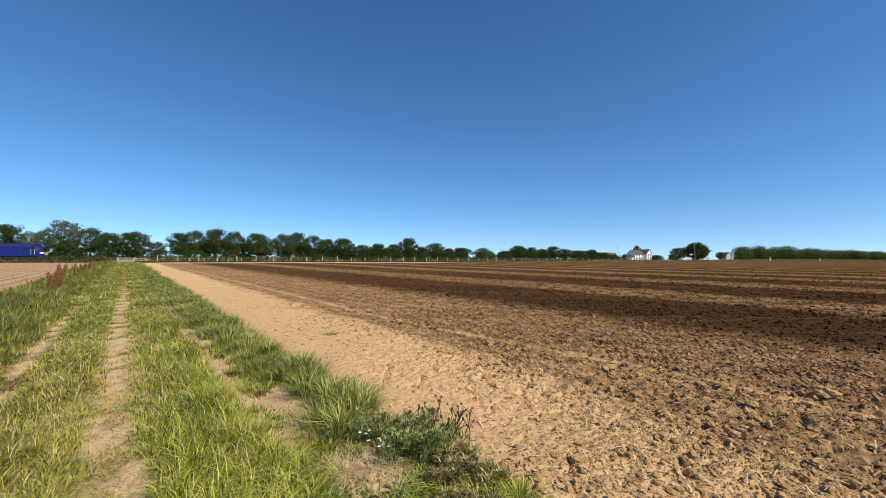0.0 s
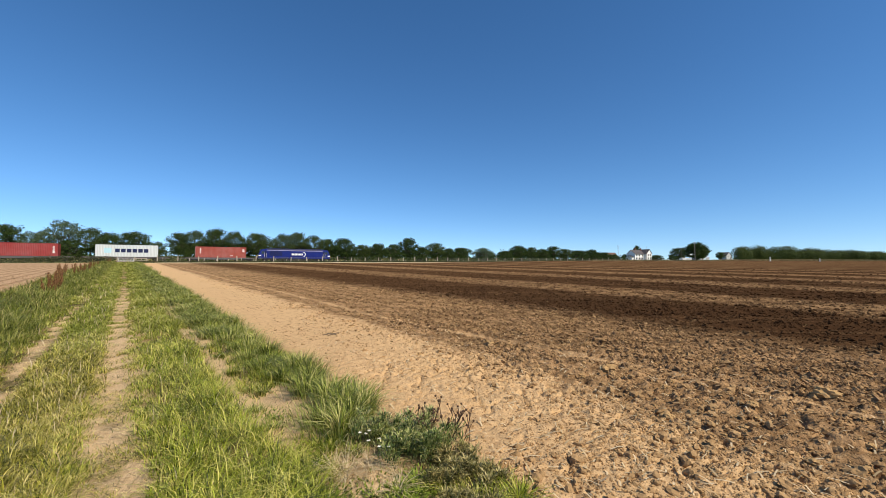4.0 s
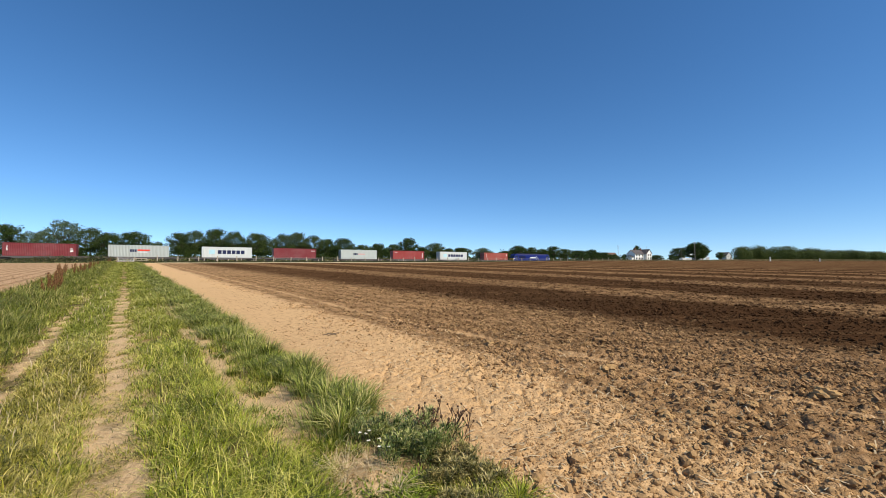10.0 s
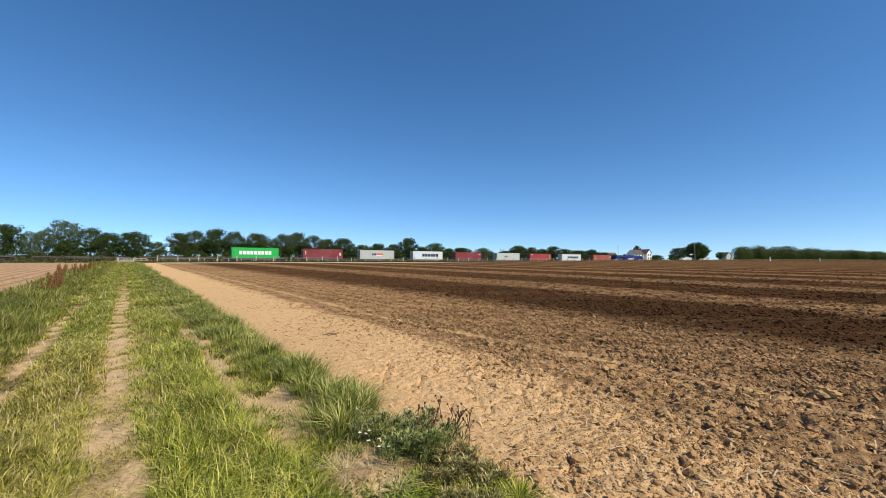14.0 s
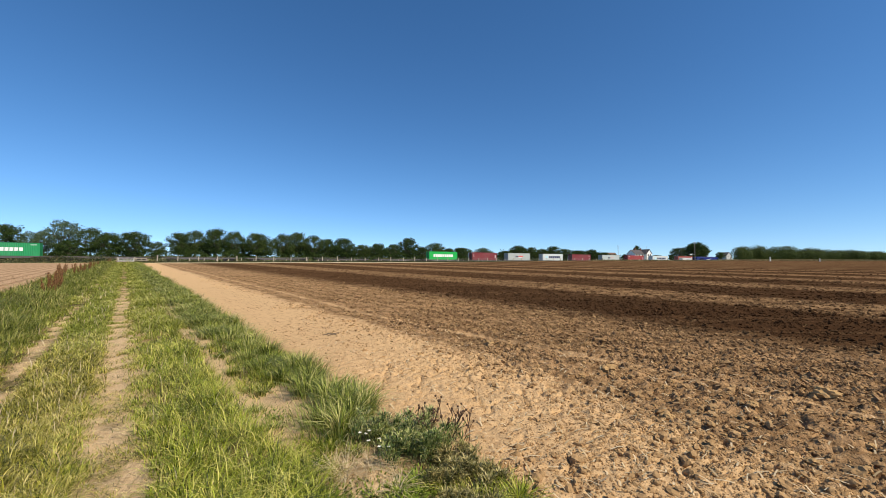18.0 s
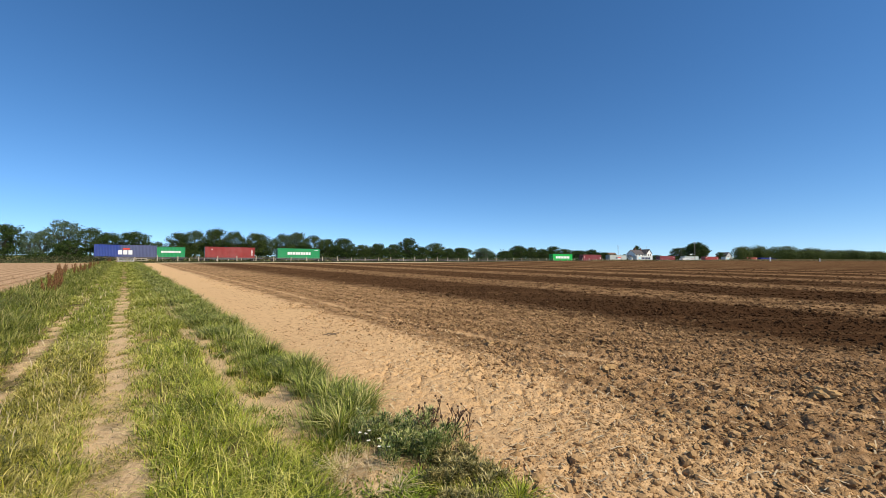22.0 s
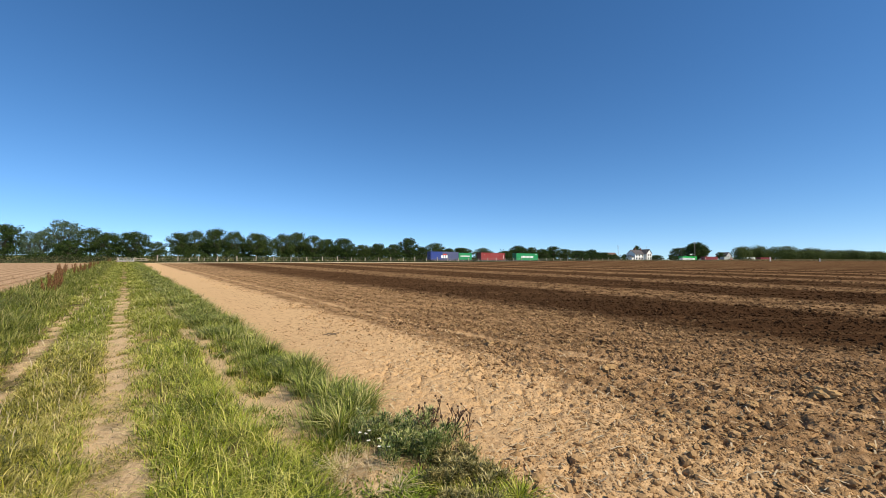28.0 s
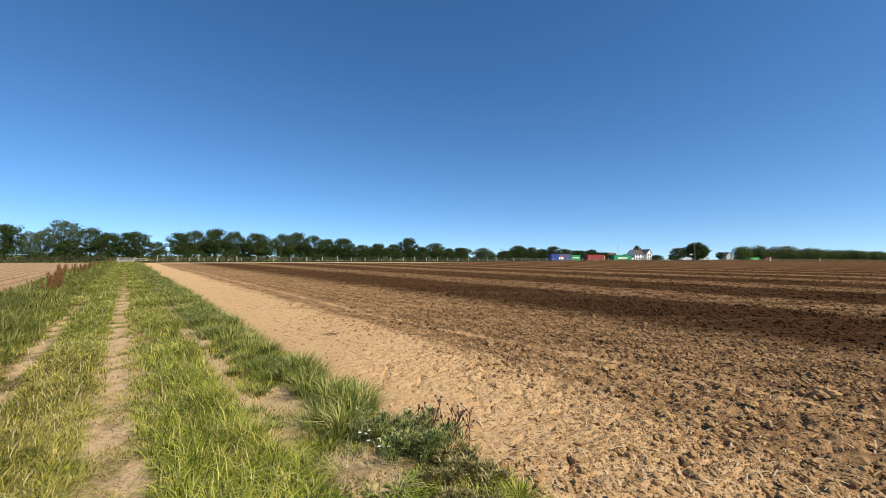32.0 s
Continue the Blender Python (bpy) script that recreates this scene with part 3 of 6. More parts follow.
def build_clods():
    """Fist-sized lumps near the track, each a thing on one of nine shapes."""
    rs = np.random.RandomState(150)
    shapes = []
    for size in (0.012, 0.014, 0.016, 0.018, 0.02, 0.022, 0.025, 0.03, 0.036):
        bm = bmesh.new()
        bmesh.ops.create_icosphere(bm, subdivisions=3, radius=size)
        o = Vector(rs.uniform(-50, 50, 3))
        for v in bm.verts:
            n = v.co.normalized()
            f = 1 + 0.5 * noise.noise(n * 1.2 + o) + 0.4 * noise.noise(n * 2.6 + o) + 0.35 * noise.noise(n * 5.0 + o) + rs.uniform(-0.06, 0.06)
            v.co = Vector((v.co.x * f * 1.2, v.co.y * f, v.co.z * f * 0.68))
        me = bpy.data.meshes.new("soil_clod")
        bm.to_mesh(me)
        bm.free()
        me.materials.append(CLOD)
        shapes.append((size, me))
    made = 0
    while made < 190:
        r, a = math.exp(rs.uniform(math.log(3.2), math.log(10.5))), rs.uniform(-0.3, 0.8)
        x, y = r * math.sin(a), r * math.cos(a)
        w = x * ACROSS.x + y * ACROSS.y
        if not 3.3 < w < 10 or rs.rand() > 0.25 + 0.75 * smooth(4.2, 5.4, w):
            continue
        size, me = shapes[made % 9]
        ob = new("soil_clod", me)
        ob.matrix_basis = pose(x, y, float(ground_z(x, y)) + size * 0.2, 0, 0, rs.uniform(0, 360))
        tagged(ob, "fist-sized angular lump of dry brown soil", "clod", "small clods on the field")
        made += 1
    # a curled dead twig on the bare strip
    bm = bmesh.new()
    pts = [Vector((0.13 * math.cos(t), 0.1 * math.sin(t), 0.02 + 0.012 * math.sin(3 * t))) for t in np.linspace(0.4, 5.2, 11)]
    for p, q in zip(pts, pts[1:]):
        tube(bm, tuple(p), tuple(q), 0.009, 0.008, 6)
    tube(bm, tuple(pts[6]), (-0.22, -0.04, 0.035), 0.008, 0.004, 6)
    tw = part("twig", bm, BARK)
    tw.matrix_basis = pose(-2.37, 8.9, float(ground_z(-2.37, 8.9)), 0, 0, 20)
    tagged(tw, "curled dead brown twig lying on bare soil", "twig")


def blades(name, x, y, height, width, lean, material, label, category, seed, sun_lean=0.0, z=None, angle=None):
    """Grass: each blade is a bent, tapering strip."""
    rs = np.random.RandomState(seed)
    n = len(x)
    z = (ground_z(x, y) if z is None else z) - 0.01
    a = rs.uniform(0, 6.2832, n)
    if angle is not None:
        a = angle
    fx, fy = np.cos(a), np.sin(a)
    b = a + 1.5708 + rs.uniform(-0.6, 0.6, n)
    sx, sy = np.cos(b) * width * 0.5, np.sin(b) * width * 0.5
    bend = lean * rs.uniform(0.3, 1.3, n)
    V = np.zeros((n, 5, 3))
    for k, (h, d, wd) in enumerate(((0, 0, 1), (0.55, 0.3, 0.8), (1.0, 1.0, 0))):
        cx, cy = x + fx * height * bend * d + sun_lean * height * d, y + fy * height * bend * d
        cz = z + height * h * (1 - 0.35 * np.minimum(bend, 1) * d)
        if k < 2:
            V[:, 2 * k] = np.stack([cx - sx * wd, cy - sy * wd, cz], -1)
            V[:, 2 * k + 1] = np.stack([cx + sx * wd, cy + sy * wd, cz], -1)
        else:
            V[:, 4] = np.stack([cx, cy, cz], -1)
    o = (np.arange(n) * 5)[:, None]
    F = np.concatenate([o + np.array([[0, 1, 3]]), o + np.array([[0, 3, 2]]), o + np.array([[2, 3, 4]])])
    ob = soup(name, V.reshape(-1, 3), F, material)
    tagged(ob, label, category, "", "stuff")
    return ob


def verge_points(n, seed, wlo, whi, vlo, vhi):
    rs = np.random.RandomState(seed)
    v = np.exp(rs.uniform(np.log(vlo), np.log(vhi), n))
    w = rs.uniform(wlo, whi, n)
    x, y = TRACK_DIR.x * v + ACROSS.x * w, TRACK_DIR.y * v + ACROSS.y * w
    return x, y, v, w, rs


def verge_tufts(n, seed, wlo, whi, vlo, vhi, per, radius):
    """Grass in tufts: the blades of one lean outwards from its middle."""
    rs = np.random.RandomState(seed)
    m = n // per
    v, w = np.repeat(np.exp(np.log(vlo) + rs.rand(m) ** 1.3 * np.log(vhi / vlo)), per), np.repeat(rs.uniform(wlo, whi, m), per)
    lump = np.repeat(rs.uniform(0.45, 1.5, m), per)
    side = np.repeat(rs.uniform(0, 6.2832, m), per)
    n = m * per
    a = rs.uniform(0, 6.2832, n)
    q = np.abs(rs.normal(size=n)) * radius * lump * (1 + v * 0.035)
    a2 = a + 0.5 * np.sin(side - a)
    x, y = TRACK_DIR.x * v + ACROSS.x * w + np.cos(a) * q, TRACK_DIR.y * v + ACROSS.y * w + np.sin(a) * q
    v, w = x * TRACK_DIR.x + y * TRACK_DIR.y, x * ACROSS.x + y * ACROSS.y
    return x, y, v, w, rs, a2, lump


BARE = [(4.72, 1.36, 0.85, 0.36), (2.75, 1.45, 0.36, 0.26), (7.3, 1.15, 0.7, 0.16), (10.5, 1.1, 0.8, 0.15), (5.0, -0.04, 0.6, 0.14), (3.9, -0.03, 0.5, 0.2), (2.9, -0.02, 0.6, 0.24), (7.0, -0.06, 0.8, 0.1), (6.4, -1.2, 0.7, 0.07), (9.0, -1.2, 1.2, 0.06)]


def bare_ground(v, w, rs):
    """False where the ground is worn bare."""
    k = np.ones(len(v), bool)
    for cv, cw, rv, rw in BARE:
        e = ((v - cv) / rv) ** 2 + ((w - cw) / rw) ** 2
        k &= rs.rand(len(v)) < 0.04 + smooth(0.6, 1.5, e + (rs.rand(len(v)) - 0.5) * 0.3)
    return k


def tussocks(spots, seed):
    """Arching clumps: along, across, height, spread, number of blades."""
    rs = np.random.RandomState(seed)
    X, Y, H, A = [], [], [], []
    for v, w, h, q, n in spots:
        a = rs.uniform(0, 6.2832, n)
        d = np.abs(rs.normal(size=n)) * q * 0.6
        x, y = by_track(v, w)
        X.append(x + np.cos(a) * d)
        Y.append(y + np.sin(a) * d)
        H.append(h * rs.uniform(0.45, 1.25, n))
        A.append(a + rs.normal(size=n) * 0.35)
    return np.concatenate(X), np.concatenate(Y), np.concatenate(H), np.concatenate(A)


def build_grass():
    # short sward of the track, thin in the ruts
    x, y, v, w, rs, a, lump = verge_tufts(255000, 5, -1.9, 2.1, 1.6, 112, 15, 0.04)
    d = np.min([np.abs(w + (value_noise(x, y, 0.7, 30) - 0.5) * 0.3 + (value_noise(x, y, 2.6, 29) - 0.5) * 0.25 - c) / h for c, h in ((-1.18, 0.05), (-0.05, 0.14), (1.25, 0.07))], 0)
    bare = value_noise(x, y, 1.4, 31) * 0.6 + value_noise(x, y, 5.0, 32) * 0.4
    d = d * (1 - 0.35 * smooth(3, 5, v) + 1.7 * smooth(10, 26, v))
    keep = rs.rand(len(x)) < np.clip((d - 0.25) * 0.9 + 1.2 * (value_noise(x, y, 2.2, 34) - 0.45), 0.24 + 0.32 * smooth(4, 10, v), 1) * np.clip((bare - 0.16) * 3.8, 0.2, 1)
    keep &= bare_ground(v, w, rs) & ((v > 5.6) | (w < 1.42 + 0.5 * (value_noise(x, y, 1.6, 37) - 0.5)))
    x, y, v, w, d, a, lump = x[keep], y[keep], v[keep], w[keep], d[keep], a[keep], lump[keep]
    r = np.hypot(x, y)
    tall = 0.5 + 0.8 * value_noise(x, y, 0.9, 33)
    h = (0.035 + 0.095 * np.clip(d / 3, 0, 1) ** 0.7) * tall * lump * rs.uniform(0.5, 1.4, len(x))
    h = h * (0.95 + 0.35 * smooth(0.0, 0.8, w))
    wd = np.maximum(0.0065, r * 0.00105) * rs.uniform(0.7, 1.3, len(x))
    px, py, pv, pw, rs, pa, pl = verge_tufts(60000, 25, -1.05, -0.22, 2.0, 70, 15, 0.05)
    k = (np.abs(pw + 0.64 + 0.3 * (value_noise(px, py, 1.1, 44) - 0.5)) < 0.4)
    px, py, pv, pw, pa, pl = px[k], py[k], pv[k], pw[k], pa[k], pl[k]
    ph = 0.1 * pl * rs.uniform(0.4, 1.3, len(px)) * (0.6 + 0.7 * value_noise(px, py, 0.9, 45))
    x, y, v, w, a, h = np.append(x, px), np.append(y, py), np.append(v, pv), np.append(w, pw), np.append(a, pa), np.append(h, ph)
    wd = np.append(wd, np.maximum(0.006, np.hypot(px, py) * 0.00105))
    dry = w + 0.7 * (value_noise(x, y, 0.9, 41) - 0.5) + 0.5 * (rs.rand(len(x)) - 0.5) < -0.15
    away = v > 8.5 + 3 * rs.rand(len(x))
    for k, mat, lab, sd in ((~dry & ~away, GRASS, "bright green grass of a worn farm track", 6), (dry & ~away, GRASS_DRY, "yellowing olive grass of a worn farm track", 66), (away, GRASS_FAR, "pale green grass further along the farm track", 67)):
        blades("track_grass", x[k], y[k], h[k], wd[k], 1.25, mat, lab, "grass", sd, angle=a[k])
    # the same sward where the viewer stands and behind
    v, w = rs.uniform(-9.0, 2.0, 90000), rs.uniform(-3.6, 2.1, 90000)
    x, y = TRACK_DIR.x * v + ACROSS.x * w, TRACK_DIR.y * v + ACROSS.y * w
    rut = np.min([np.abs(w + (value_noise(x, y, 0.7, 30) - 0.5) * 0.3 - c) for c in (-1.18, -0.1, 1.25)], 0)
    keep = (rs.rand(len(x)) < np.clip(rut * 5 - 0.4, 0.08, 1)) & (value_noise(x, y, 1.4, 31) + rs.rand(len(x)) * 0.5 > 0.45)
    x, y = x[keep], y[keep]
    blades("track_grass", x, y, rs.uniform(0.04, 0.15, len(x)), np.full(len(x), 0.011), 1.2, GRASS, "green and straw-coloured grass of the farm track where the viewer stands", "grass", 7)
    # rank tussocks along the edge of the field
    tall_spots = [(4.3, 2.12), (4.52, 2.14), (4.1, 2.08), (4.75, 2.04), (5.6, 2.02), (5.9, 2.1), (6.15, 2.12), (6.4, 2.02), (4.05, 1.62), (3.92, 1.86), (4.25, 1.92), (3.72, 1.66), (4.55, 1.86), (5.05, 1.78), (5.35, 1.95), (5.75, 1.72), (6.05, 1.95), (6.35, 1.6), (6.7, 1.85),
                  (7.15, 1.6), (7.4, 1.95), (7.9, 1.72), (8.45, 1.95), (8.8, 1.6), (9.4, 1.85)]
    low_spots = [(5.5, 1.4), (5.75, 1.3), (3.35, 1.62), (4.9, 1.18), (4.35, 1.22), (6.7, 1.3), (7.8, 1.3), (8.7, 1.28)]
    near = [(v, w, rs.uniform(0.24, 0.34), 0.15 + 0.007 * v, int(360 - 13 * v)) for v, w in tall_spots]
    near += [(v, w, rs.uniform(0.08, 0.16), 0.13, 180) for v, w in low_spots]
    x, y, h, a = tussocks(near, 8)
    blades("edge_tussocks", x, y, h, rs.uniform(0.008, 0.0125, len(x)), 0.95, GRASS_DARK, "long dark green grass tussocks leaning over the field edge", "grass", 9, angle=a)
    x, y, h, a = tussocks([(v, w, rs.uniform(0.07, 0.13), 0.13, 200) for v, w in ((3.3, 1.28), (3.55, 1.18), (3.72, 1.4), (3.55, 1.5))], 188)
    blades("edge_tussocks", x, y, h, np.full(len(x), 0.007), 1.3, GRASS, "short bright green grass between two bare patches", "grass", 189, angle=a)
    x, y, h, a = tussocks([(2.12, 1.95, 0.13, 0.16, 380), (1.98, 2.2, 0.14, 0.15, 340), (1.9, 1.65, 0.14, 0.16, 340), (2.3, 2.25, 0.1, 0.16, 220), (2.45, 1.9, 0.1, 0.15, 220)], 88)
    blades("edge_tussocks", x, y, h, np.full(len(x), 0.0075), 1.2, GRASS, "sunlit green grass clumps beside the thistles", "grass", 89, angle=a)
    x, y, h, a = tussocks([(3.08, 1.42, 0.15, 0.14, 130), (3.2, 1.36, 0.13, 0.12, 90), (3.0, 1.6, 0.13, 0.12, 70), (2.62, 1.62, 0.1, 0.1, 60)], 288)
    blades("edge_tussocks", x, y, h, np.full(len(x), 0.006), 2.5, STRAW, "arching clump of straw-coloured dead grass", "grass", 289, angle=a)
    rs = np.random.RandomState(82)
    far = []
    for v in np.exp(rs.uniform(np.log(9.6), np.log(112), 520)):
        w = rs.uniform(1.35, 2.1) - 0.15 * smooth(15, 40, v)
        far.append((v, w, rs.uniform(0.13, 0.3), 0.2 + v * 0.006, 95))
    x, y, h, a = tussocks(far, 83)
    blades("edge_tussocks", x, y, h, np.hypot(x, y) * 0.0011, 1.3, GRASS_DARK, "dark green tussocky grass edge of the farm track", "grass", 84, angle=a)
    # low leafy weeds on the bare patches
    low = [(2.45, 1.6, 0.05, 0.22, 500), (2.62, 1.78, 0.05, 0.16, 420), (3.42, 1.2, 0.05, 0.2, 700), (2.85, 1.2, 0.05, 0.18, 500), (2.5, 1.72, 0.05, 0.2, 500), (2.3, 1.45, 0.05, 0.2, 400), (3.2, 0.98, 0.05, 0.14, 260), (4.3, 1.0, 0.04, 0.15, 250), (3.6, 1.48, 0.05, 0.16, 320), (2.7, 1.45, 0.04, 0.3, 240), (4.6, 1.3, 0.04, 0.3, 260)]
    x, y, h, a = tussocks(low, 86)
    blades("low_weeds", x, y, h, np.full(len(x), 0.016), 1.1, LOW_WEED, "low leafy yellow-green weeds on bare soil", "weed", 87, angle=a)
    # tall verge on the other side
    x, y, v, w, rs, a, lump = verge_tufts(84000, 11, -3.9, -1.5, 4.0, 112, 40, 0.11)
    keep = (w > -3.35 - 0.7 * value_noise(x, y, 0.5, 39) - 0.5 * smooth(20, 55, v)) & (w < -1.38)
    x, y, lump, w, a = x[keep], y[keep], lump[keep], w[keep], a[keep]
    r = np.hypot(x, y)
    h = 0.38 * lump * rs.uniform(0.4, 1.3, len(x)) * (0.4 + 0.6 * smooth(1.4, 2.1, -w))
    blades("verge_grass", x, y, h, np.maximum(0.006, r * 0.0009), 1.0, GRASS_VERGE, "tall unmown green verge grass beside the ploughed field", "grass", 12, angle=a)
    # ripe seed heads standing above the sward
    x, y, v, w, rs = verge_points(2600, 18, -3.2, 2.2, 2.4, 30)
    keep = (rs.rand(len(x)) < np.where((w > -1.05) & (w < -0.35), 1.0, 0.3)) & (np.abs(w + 0.05) > 0.25) & ((v > 4.5) | (w < 1.1))
    x, y = x[keep], y[keep]
    blades("seeding_grass", x, y, rs.uniform(0.1, 0.26, len(x)), np.maximum(0.007, np.hypot(x, y) * 0.0012), 0.55, STRAW, "pale dry seeding grass stalks on the farm track", "grass", 19)
    # thatch of dead blades lying flat
    for n, sd, mat, lab in ((13000, 20, STRAW, "flattened dead grass between the ruts"), (19000, 24, WITHERED, "brown withered grass lying in the ruts")):
        x, y, v, w, rs = verge_points(n, sd, -1.9, 1.9, 1.6, 60)
        blades("dead_thatch", x, y, rs.uniform(0.02, 0.06, len(x)), np.maximum(0.006, np.hypot(x, y) * 0.0011), 2.6, mat, lab, "grass", sd + 1)
    x, y, v, w, rs = verge_points(20000, 124, -0.4, 0.3, 2.2, 24)
    k = value_noise(x, y, 3.5, 125) * 0.6 + value_noise(x, y, 1.3, 127) * 0.4 > 0.42
    blades("dead_thatch", x[k], y[k], rs.uniform(0.025, 0.07, k.sum()), np.maximum(0.006, np.hypot(x, y)[k] * 0.001), 2.2, GRASS_DRY, "sparse trodden grass lying across the middle rut", "grass", 126)
    # rough grass of the railway's edge
    rs = np.random.RandomState(15)
    s, off = rs.uniform(120, 440, 26000), rs.uniform(-22, -6, 26000)
    x, y = rail_arrays(s, off)
    ww = x * ACROSS.x + y * ACROSS.y
    keep = (ww < -2.6) | (ww > 1.6)
    x, y = x[keep], y[keep]
    blades("railway_grass", x, y, rs.uniform(0.15, 0.55, len(x)), np.full(len(x), 0.14), 0.7, HEDGE_LEAF, "rough dry grass between the field and the railway", "grass", 16, 0, plain(x, y))
    s, off = rs.uniform(330, 720, 16000), rs.uniform(-29, -23, 16000)
    x, y = rail_arrays(s, off)
    blades("railway_grass", x, y, rs.uniform(0.25, 0.7, len(x)) * (1 + smooth(400, 520, s)), np.full(len(x), 0.2), 0.8, FIELD_EDGE, "tall rough olive grass at the far edge of the field", "grass", 17, 0, plain(x, y))


def build_markers():
    for s, off, h in ((443.3, -33.0, 2.2), (491.7, -33.0, 1.8)):
        x, y, z = by_rail(s, off)
        m = root("marker_post", pose(x, y, z, 0, 0, 35), "white trackside marker post on a grey base", "post", "marker posts by the railway")
        part("shaft", boxed(-0.2, 0.2, -0.15, 0.15, 0, h, bevel=0.05), WHITE, m)
        part("base", boxed(-0.45, 0.45, -0.35, 0.35, -0.3, 0.25, bevel=0.03), CONCRETE, m)


def build_straw():
    rs = np.random.RandomState(40)
    n = 3300
    r = np.exp(rs.uniform(np.log(2.8), np.log(20), n))
    a = rs.uniform(-0.35, 0.85, n)
    x, y = r * np.sin(a), r * np.cos(a)
    w = x * ACROSS.x + y * ACROSS.y
    k = (w > 2.2) & (w < 7)
    x, y = x[k], y[k]
    n = len(x)
    t = rs.uniform(0, 6.28, n)
    ln, wd = 0.014 + 0.06 * rs.rand(n) ** 2, rs.uniform(0.0035, 0.008, n)
    z = ground_z(x, y) + 0.018
    dx, dy = np.cos(t) * ln, np.sin(t) * ln
    px, py = -np.sin(t) * wd, np.cos(t) * wd
    tilt = rs.uniform(-0.01, 0.025, n)
    bow = rs.uniform(-0.012, 0.012, n)
    V = np.stack([np.stack([x - dx - px, y - dy - py, z - tilt], -1), np.stack([x - dx + px, y - dy + py, z - tilt], -1),
                  np.stack([x + px + bow * np.sin(t), y + py + bow * np.cos(t), z + 0.006], -1), np.stack([x - px + bow * np.sin(t), y - py + bow * np.cos(t), z + 0.006], -1),
                  np.stack([x + dx + px, y + dy + py, z + tilt], -1), np.stack([x + dx - px, y + dy - py, z + tilt], -1)], 1).reshape(-1, 3)
    o = (np.arange(n) * 6)[:, None]
    F = np.concatenate([o + np.array([[0, 3, 2, 1]]), o + np.array([[3, 5, 4, 2]])])
    tagged(soup("straw", V, F, STRAW), "dry straw stalks scattered on tan soil", "straw", "", "stuff")


# ---- trees ----
def leaf_cloud(rs, centres, radii, per, size):
    """Small four-cornered leaf sprays, thick towards the outside of each flattened clump."""
    out = []
    for c, r in zip(centres, radii):
        n = max(8, int(per * r * r))
        d = rs.normal(size=(n, 3))
        d /= np.linalg.norm(d, axis=1)[:, None]
        d[:, 2] = np.where(d[:, 2] < 0, d[:, 2] * 0.65, d[:, 2])
        lump = 1 + 0.28 * np.sin(d[:, 0] * 7 + c[0] * 40) * np.cos(d[:, 1] * 6 + c[2] * 30)
        p = c + d * (r * lump * rs.uniform(0.15, 1.1, n) ** 0.55)[:, None] * np.array([1.08, 1.08, 0.82])
        out.append(p)
    P = np.concatenate(out)
    n = len(P)
    a = rs.normal(size=(n, 3))
    a /= np.linalg.norm(a, axis=1)[:, None]
    b = np.cross(a, rs.normal(size=(n, 3)))
    b /= np.linalg.norm(b, axis=1)[:, None]
    s = size * rs.uniform(0.5, 1.4, n)[:, None]
    V = np.stack([P - a * s, P + b * s * 0.6, P + a * s, P - b * s * 0.6], 1).reshape(-1, 3)
    return V, np.arange(4 * n).reshape(n, 4)


def build_tree(seed, clumps, leaf, bottom, per, gaps, material, label):
    """A tree of unit height and unit width: trunk, forked limbs, and a domed crown of leaf clumps with gaps."""
    rs = np.random.RandomState(seed)
    tree = root("tree", Matrix(), label, "tree", "trees along the railway")
    bm = bmesh.new()
    fork = 0.2 + 0.5 * bottom
    tube(bm, (0, 0, -0.03), (0.012, 0, fork), 0.034, 0.025, 8, False)
    limbs = []
    for i in range(5):
        t = i * 1.2566 + rs.uniform(-0.4, 0.4)
        lean = rs.uniform(0.12, 0.26) if i else 0.03
        e = Vector((math.cos(t) * lean, math.sin(t) * lean, rs.uniform(0.52, 0.7) if i else 0.78))
        tube(bm, (0.012, 0, fork - 0.02), tuple(e), 0.017, 0.007, 6, False)
        limbs.append(e)
    low, high = bottom + 0.07, 0.93
    mid, half = (low + high) / 2, (high - low) / 2
    centres, radii = [], []
    for i in range(clumps):
        u = 1 - 2 * (i + 0.5) / clumps
        a = i * 2.39996 + rs.uniform(-0.3, 0.3)
        side = max(0.0, 1 - abs(u) ** 2.4) ** 0.5
        if rs.rand() < gaps and u < 0.75:
            continue
        reach = 0.42 * side * (rs.uniform(0.72, 1.06) if i % 3 else rs.uniform(0.15, 0.7))
        c = np.array([math.cos(a) * reach, math.sin(a) * reach, mid + half * u * rs.uniform(0.84, 1.0)])
        r = rs.uniform(0.085, 0.15)
        c[2] = min(c[2], 0.985 - r * 0.8)
        centres.append(c)
        radii.append(r)
        near = min(limbs, key=lambda q: (q - Vector(c)).length)
        tube(bm, tuple(near * 0.8 + Vector((0, 0, fork * 0.2))), tuple(c), 0.009, 0.003, 5, False)
    part("trunk", bm, BARK, tree, "dark forked trunk with limbs")
    V, F = leaf_cloud(rs, centres, radii, per, leaf)
    soup("crown", V, F, material, tree)
    return tree


